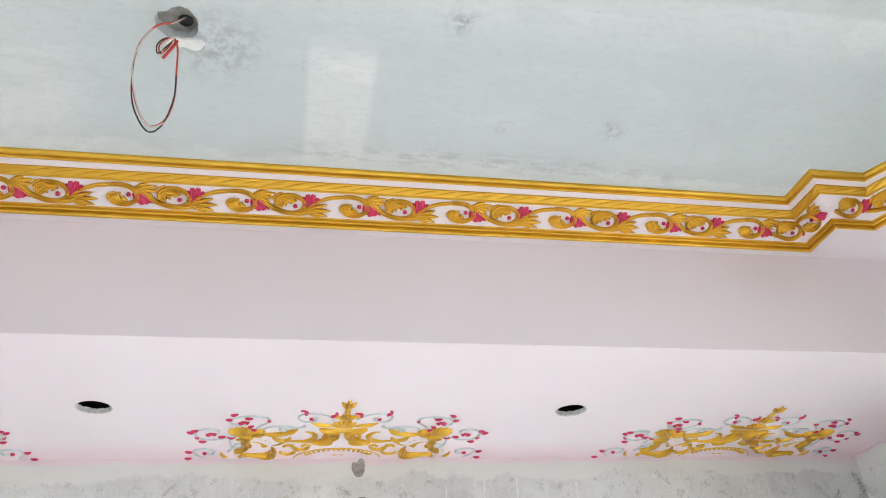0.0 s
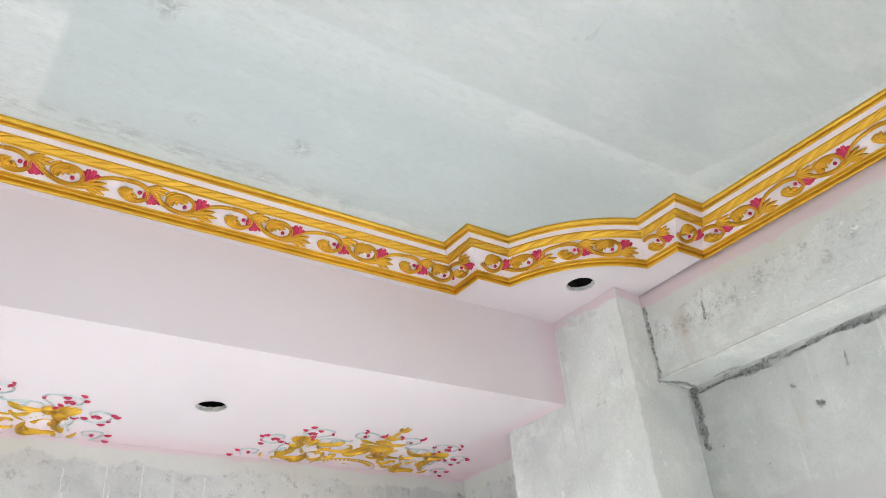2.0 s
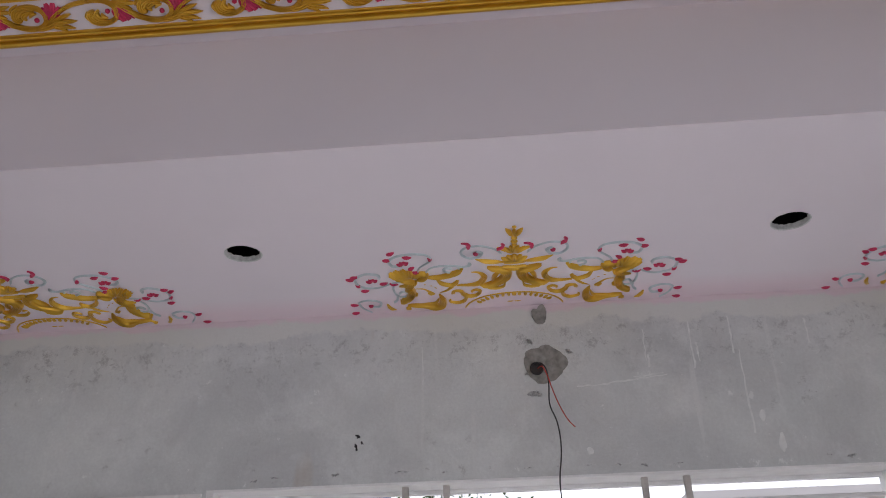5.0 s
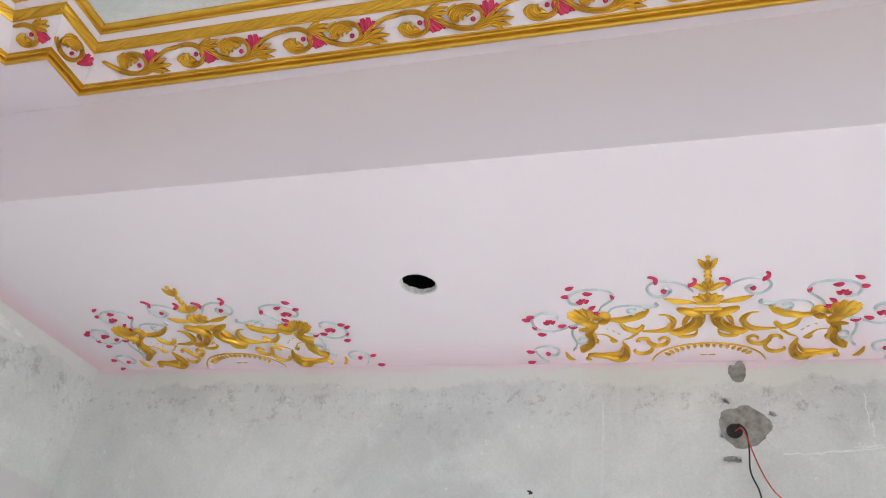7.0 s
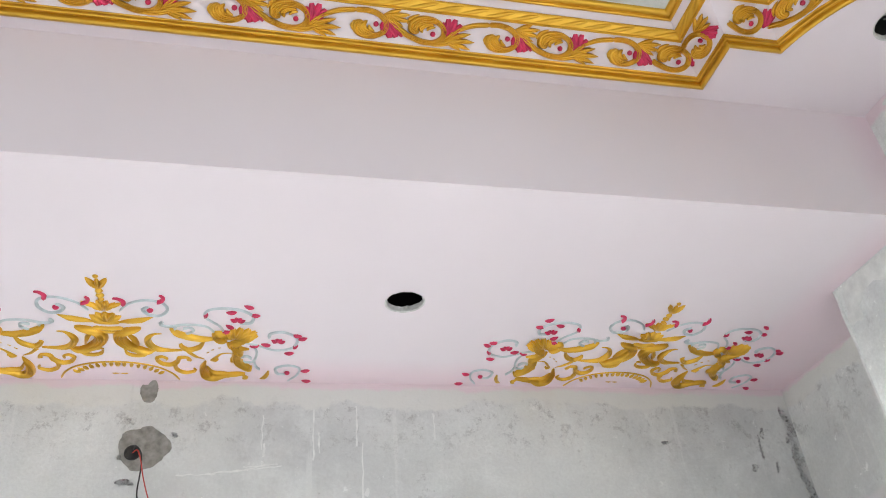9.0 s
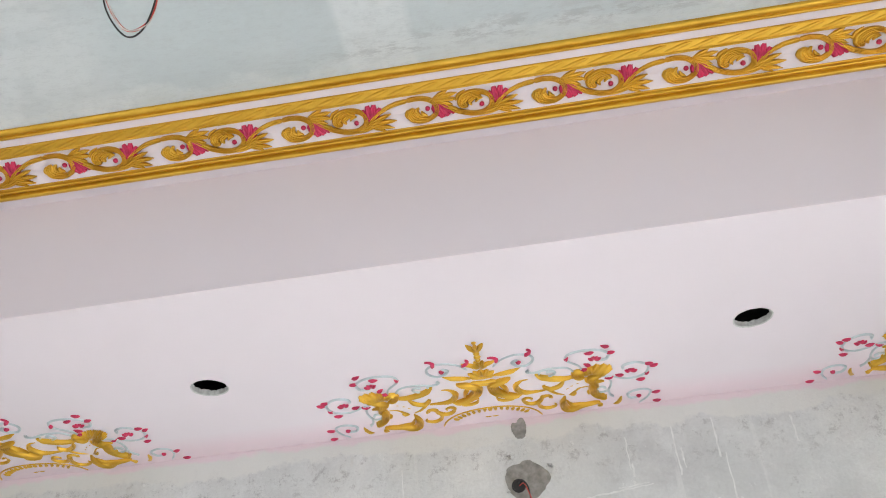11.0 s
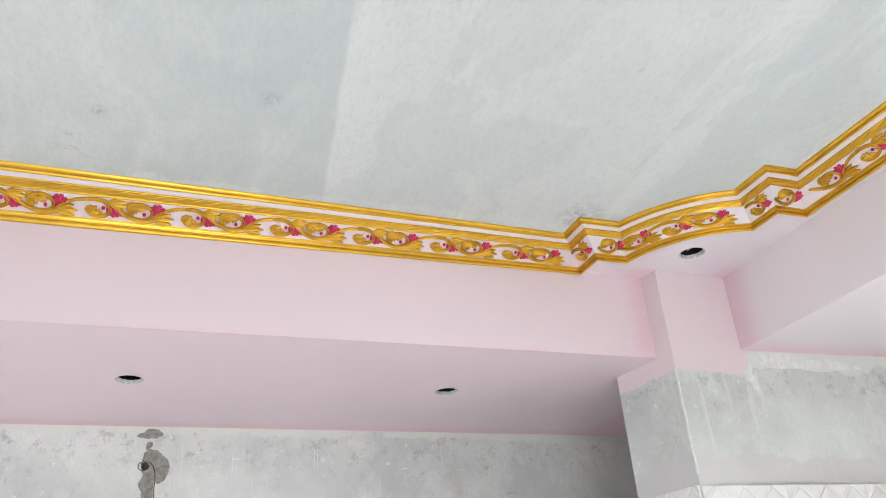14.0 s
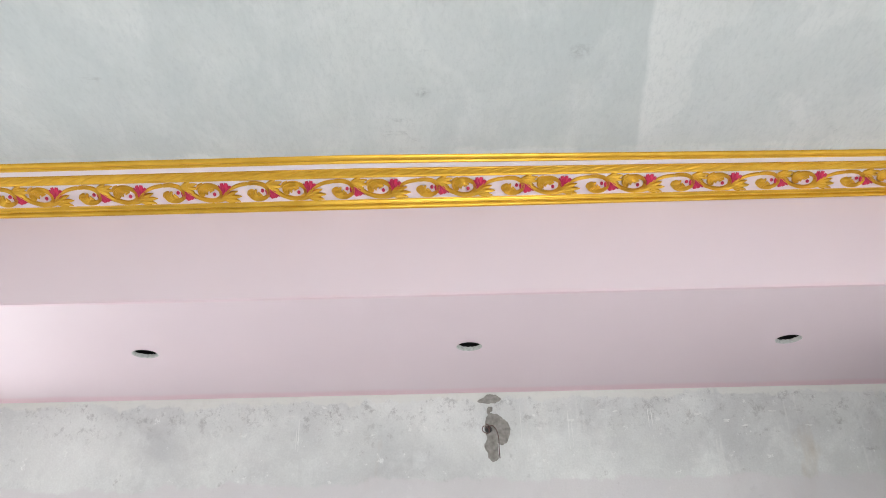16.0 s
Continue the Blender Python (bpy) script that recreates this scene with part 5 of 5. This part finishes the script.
def tree(x, y, h, seed):
    rnd = random.Random(seed)
    root = tagged(new("tree"), "leafy green tree beyond the window", "tree", "trees outside")
    bm = bmesh.new()
    bmesh.ops.create_cone(bm, cap_ends=True, segments=10, radius1=0.16, radius2=0.06, depth=h, matrix=Matrix.Translation((x, y, h / 2 - 0.2)))
    for k in range(7):
        a = rnd.uniform(0, 6.28)
        tip = Vector((x + math.cos(a) * 1.1, y + math.sin(a) * 1.1, h * rnd.uniform(0.75, 1.05)))
        cable(bm, [(x, y, h * 0.5), ((x + tip.x) / 2, (y + tip.y) / 2, h * 0.72), tip], 0.035, 3)
    part("trunk", bm, simple("bark", (0.16, 0.12, 0.08), 0.9, 0, 0.3, 8), root)
    verts, faces = [], []
    for k in range(3600):
        c = Vector((x, y, h * 0.92)) + Vector((rnd.gauss(0, 0.6), rnd.gauss(0, 0.6), rnd.gauss(0, 0.5)))
        u = Vector((rnd.gauss(0, 1), rnd.gauss(0, 1), rnd.gauss(0, 0.6))).normalized()
        w = u.cross(Vector((rnd.gauss(0, 1), rnd.gauss(0, 1), rnd.gauss(0, 1)))).normalized()
        i = len(verts)
        verts += [c - u * 0.055, c + w * 0.022, c + u * 0.055, c - w * 0.022]
        faces.append((i, i + 1, i + 2, i + 3))
    me = bpy.data.meshes.new("crown")
    me.from_pydata(verts, [], faces)
    me.materials.append(simple("leaf_green", (0.07, 0.13, 0.035), 0.6, 0, 0.4, 3))
    crown = new("crown", me)
    crown.parent = root


tree(-1.2, 15.5, 3.7, 2)
tree(-4.4, 16.0, 3.6, 5)

# ---- quilted white wall tiles ----
TW, TH, DIA = 0.366, 0.488, 0.122


def tile_mesh(w, h):
    """A glazed tile pressed into cushioned lozenges; u across, v up, w out of the wall."""
    bm = bmesh.new()
    g = 0.0004
    vs = [bm.verts.new((x, y, 0.007)) for x, y in ((g, g), (w - g, g), (w - g, h - g), (g, h - g))]
    back = [bm.verts.new((v.co.x, v.co.y, 0)) for v in vs]
    bm.faces.new(vs)
    for i in range(4):
        bm.faces.new((vs[i], back[i], back[(i + 1) % 4], vs[(i + 1) % 4]))

    def clip(poly, axis_i, lim, sign):
        out = []
        for a, b in zip(poly, poly[1:] + poly[:1]):
            ia, ib = sign * (a[axis_i] - lim) >= 0, sign * (b[axis_i] - lim) >= 0
            if ia:
                out.append(a)
            if ia != ib:
                t = (lim - a[axis_i]) / (b[axis_i] - a[axis_i])
                out.append(tuple(a[k] + t * (b[k] - a[k]) for k in range(2)))
        return out
    rows = int(round(h / DIA)) * 2
    cols = int(math.ceil(w / DIA)) * 2
    for r in range(-1, rows + 2):
        for c in range(-1, cols + 2):
            if (r + c) % 2:
                continue
            cx, cy, k = c * DIA / 2, r * DIA / 2, DIA / 2
            levels = []
            for shrink, z in ((0.91, 0.0071), (0.85, 0.0094), (0.78, 0.0104)):
                poly = [(cx - k * shrink, cy), (cx, cy - k * shrink), (cx + k * shrink, cy), (cx, cy + k * shrink)]
                m = 0.0006
                for ax, lim, sg in ((0, m, 1), (0, w - m, -1), (1, m, 1), (1, h - m, -1)):
                    poly = clip(poly, ax, lim, sg) if poly else poly
                levels.append([(p, z) for p in poly])
            if len(levels[0]) < 3:
                continue
            if any(len(l) != len(levels[0]) for l in levels):
                if len(levels[1]) > 2:
                    bm.faces.new([bm.verts.new((p[0], p[1], z - 0.001)) for p, z in levels[1]])
                continue
            vv = [[bm.verts.new((p[0], p[1], z)) for p, z in l] for l in levels]
            for a, b in zip(vv, vv[1:]):
                for i in range(len(a)):
                    bm.faces.new((a[i], a[(i + 1) % len(a)], b[(i + 1) % len(a)], b[i]))
            bm.faces.new(vv[-1])
    me = bpy.data.meshes.new("tile")
    bm.to_mesh(me)
    bm.free()
    me.materials.append(TILE)
    return me


TILE_CACHE = {}


def tile_wall(owner, origin, across, length, top, rows=4):
    """Tiles hung down from the height top along a wall; across: the way along it, the face to its right."""
    a = Vector((*across, 0))
    n = Vector((a.y, -a.x, 0))
    for r in range(rows):
        u = 0.0
        while u < length - 0.02:
            w = round(min(TW, length - u), 3)
            if w not in TILE_CACHE:
                TILE_CACHE[w] = tile_mesh(w, TH)
            m = Matrix((a, Vector((0, 0, 1)), n)).transposed().to_4x4()
            m.translation = Vector((*origin, top - (r + 1) * TH)) + a * u
            put("tile", TILE_CACHE[w], TILE, owner, m)
            u += TW


tile_wall(wall_n, (WX1 + 0.006, 3.0), (1, 0), 1.985 - WX1 - 0.018, 2.125)
tile_wall(wall_n, (-2.108, 3.0), (1, 0), WX0 + 2.108 - 0.006, 2.085)
tile_wall(alcove, (1.985, 2.988), (0, -1), 0.59, 2.125)
tile_wall(pier_e, (1.765, 2.39), (0, -1), 0.646, 2.105)
tile_wall(pier_e, (1.765, 1.742), tuple(Vector((0.323, 0.048)).normalized()), 0.312, 2.110)
tile_wall(wall_e, (WALL_E, 1.778), (0, -1), 0.84, 2.115)
tile_wall(pier_w, (-2.152, 1.727), tuple(Vector((0.032, 1.273)).normalized()), 1.26, 2.09)
tile_wall(pier_w, (-2.485, 1.685), tuple(Vector((0.335, 0.042)).normalized()), 0.335, 2.095)

# rust-brown joint down the tiled arris of the east pier
bm = bmesh.new()
cable(bm, [(1.752, 1.730, 2.085), (1.751, 1.729, 1.9), (1.752, 1.730, 1.7), (1.751, 1.729, 1.3)], 0.0017, 4)
part("brown_joint", bm, simple("rusty_grout", (0.20, 0.12, 0.06), 0.8, 0, 0.3, 40), pier_e, "rust-brown corner joint")
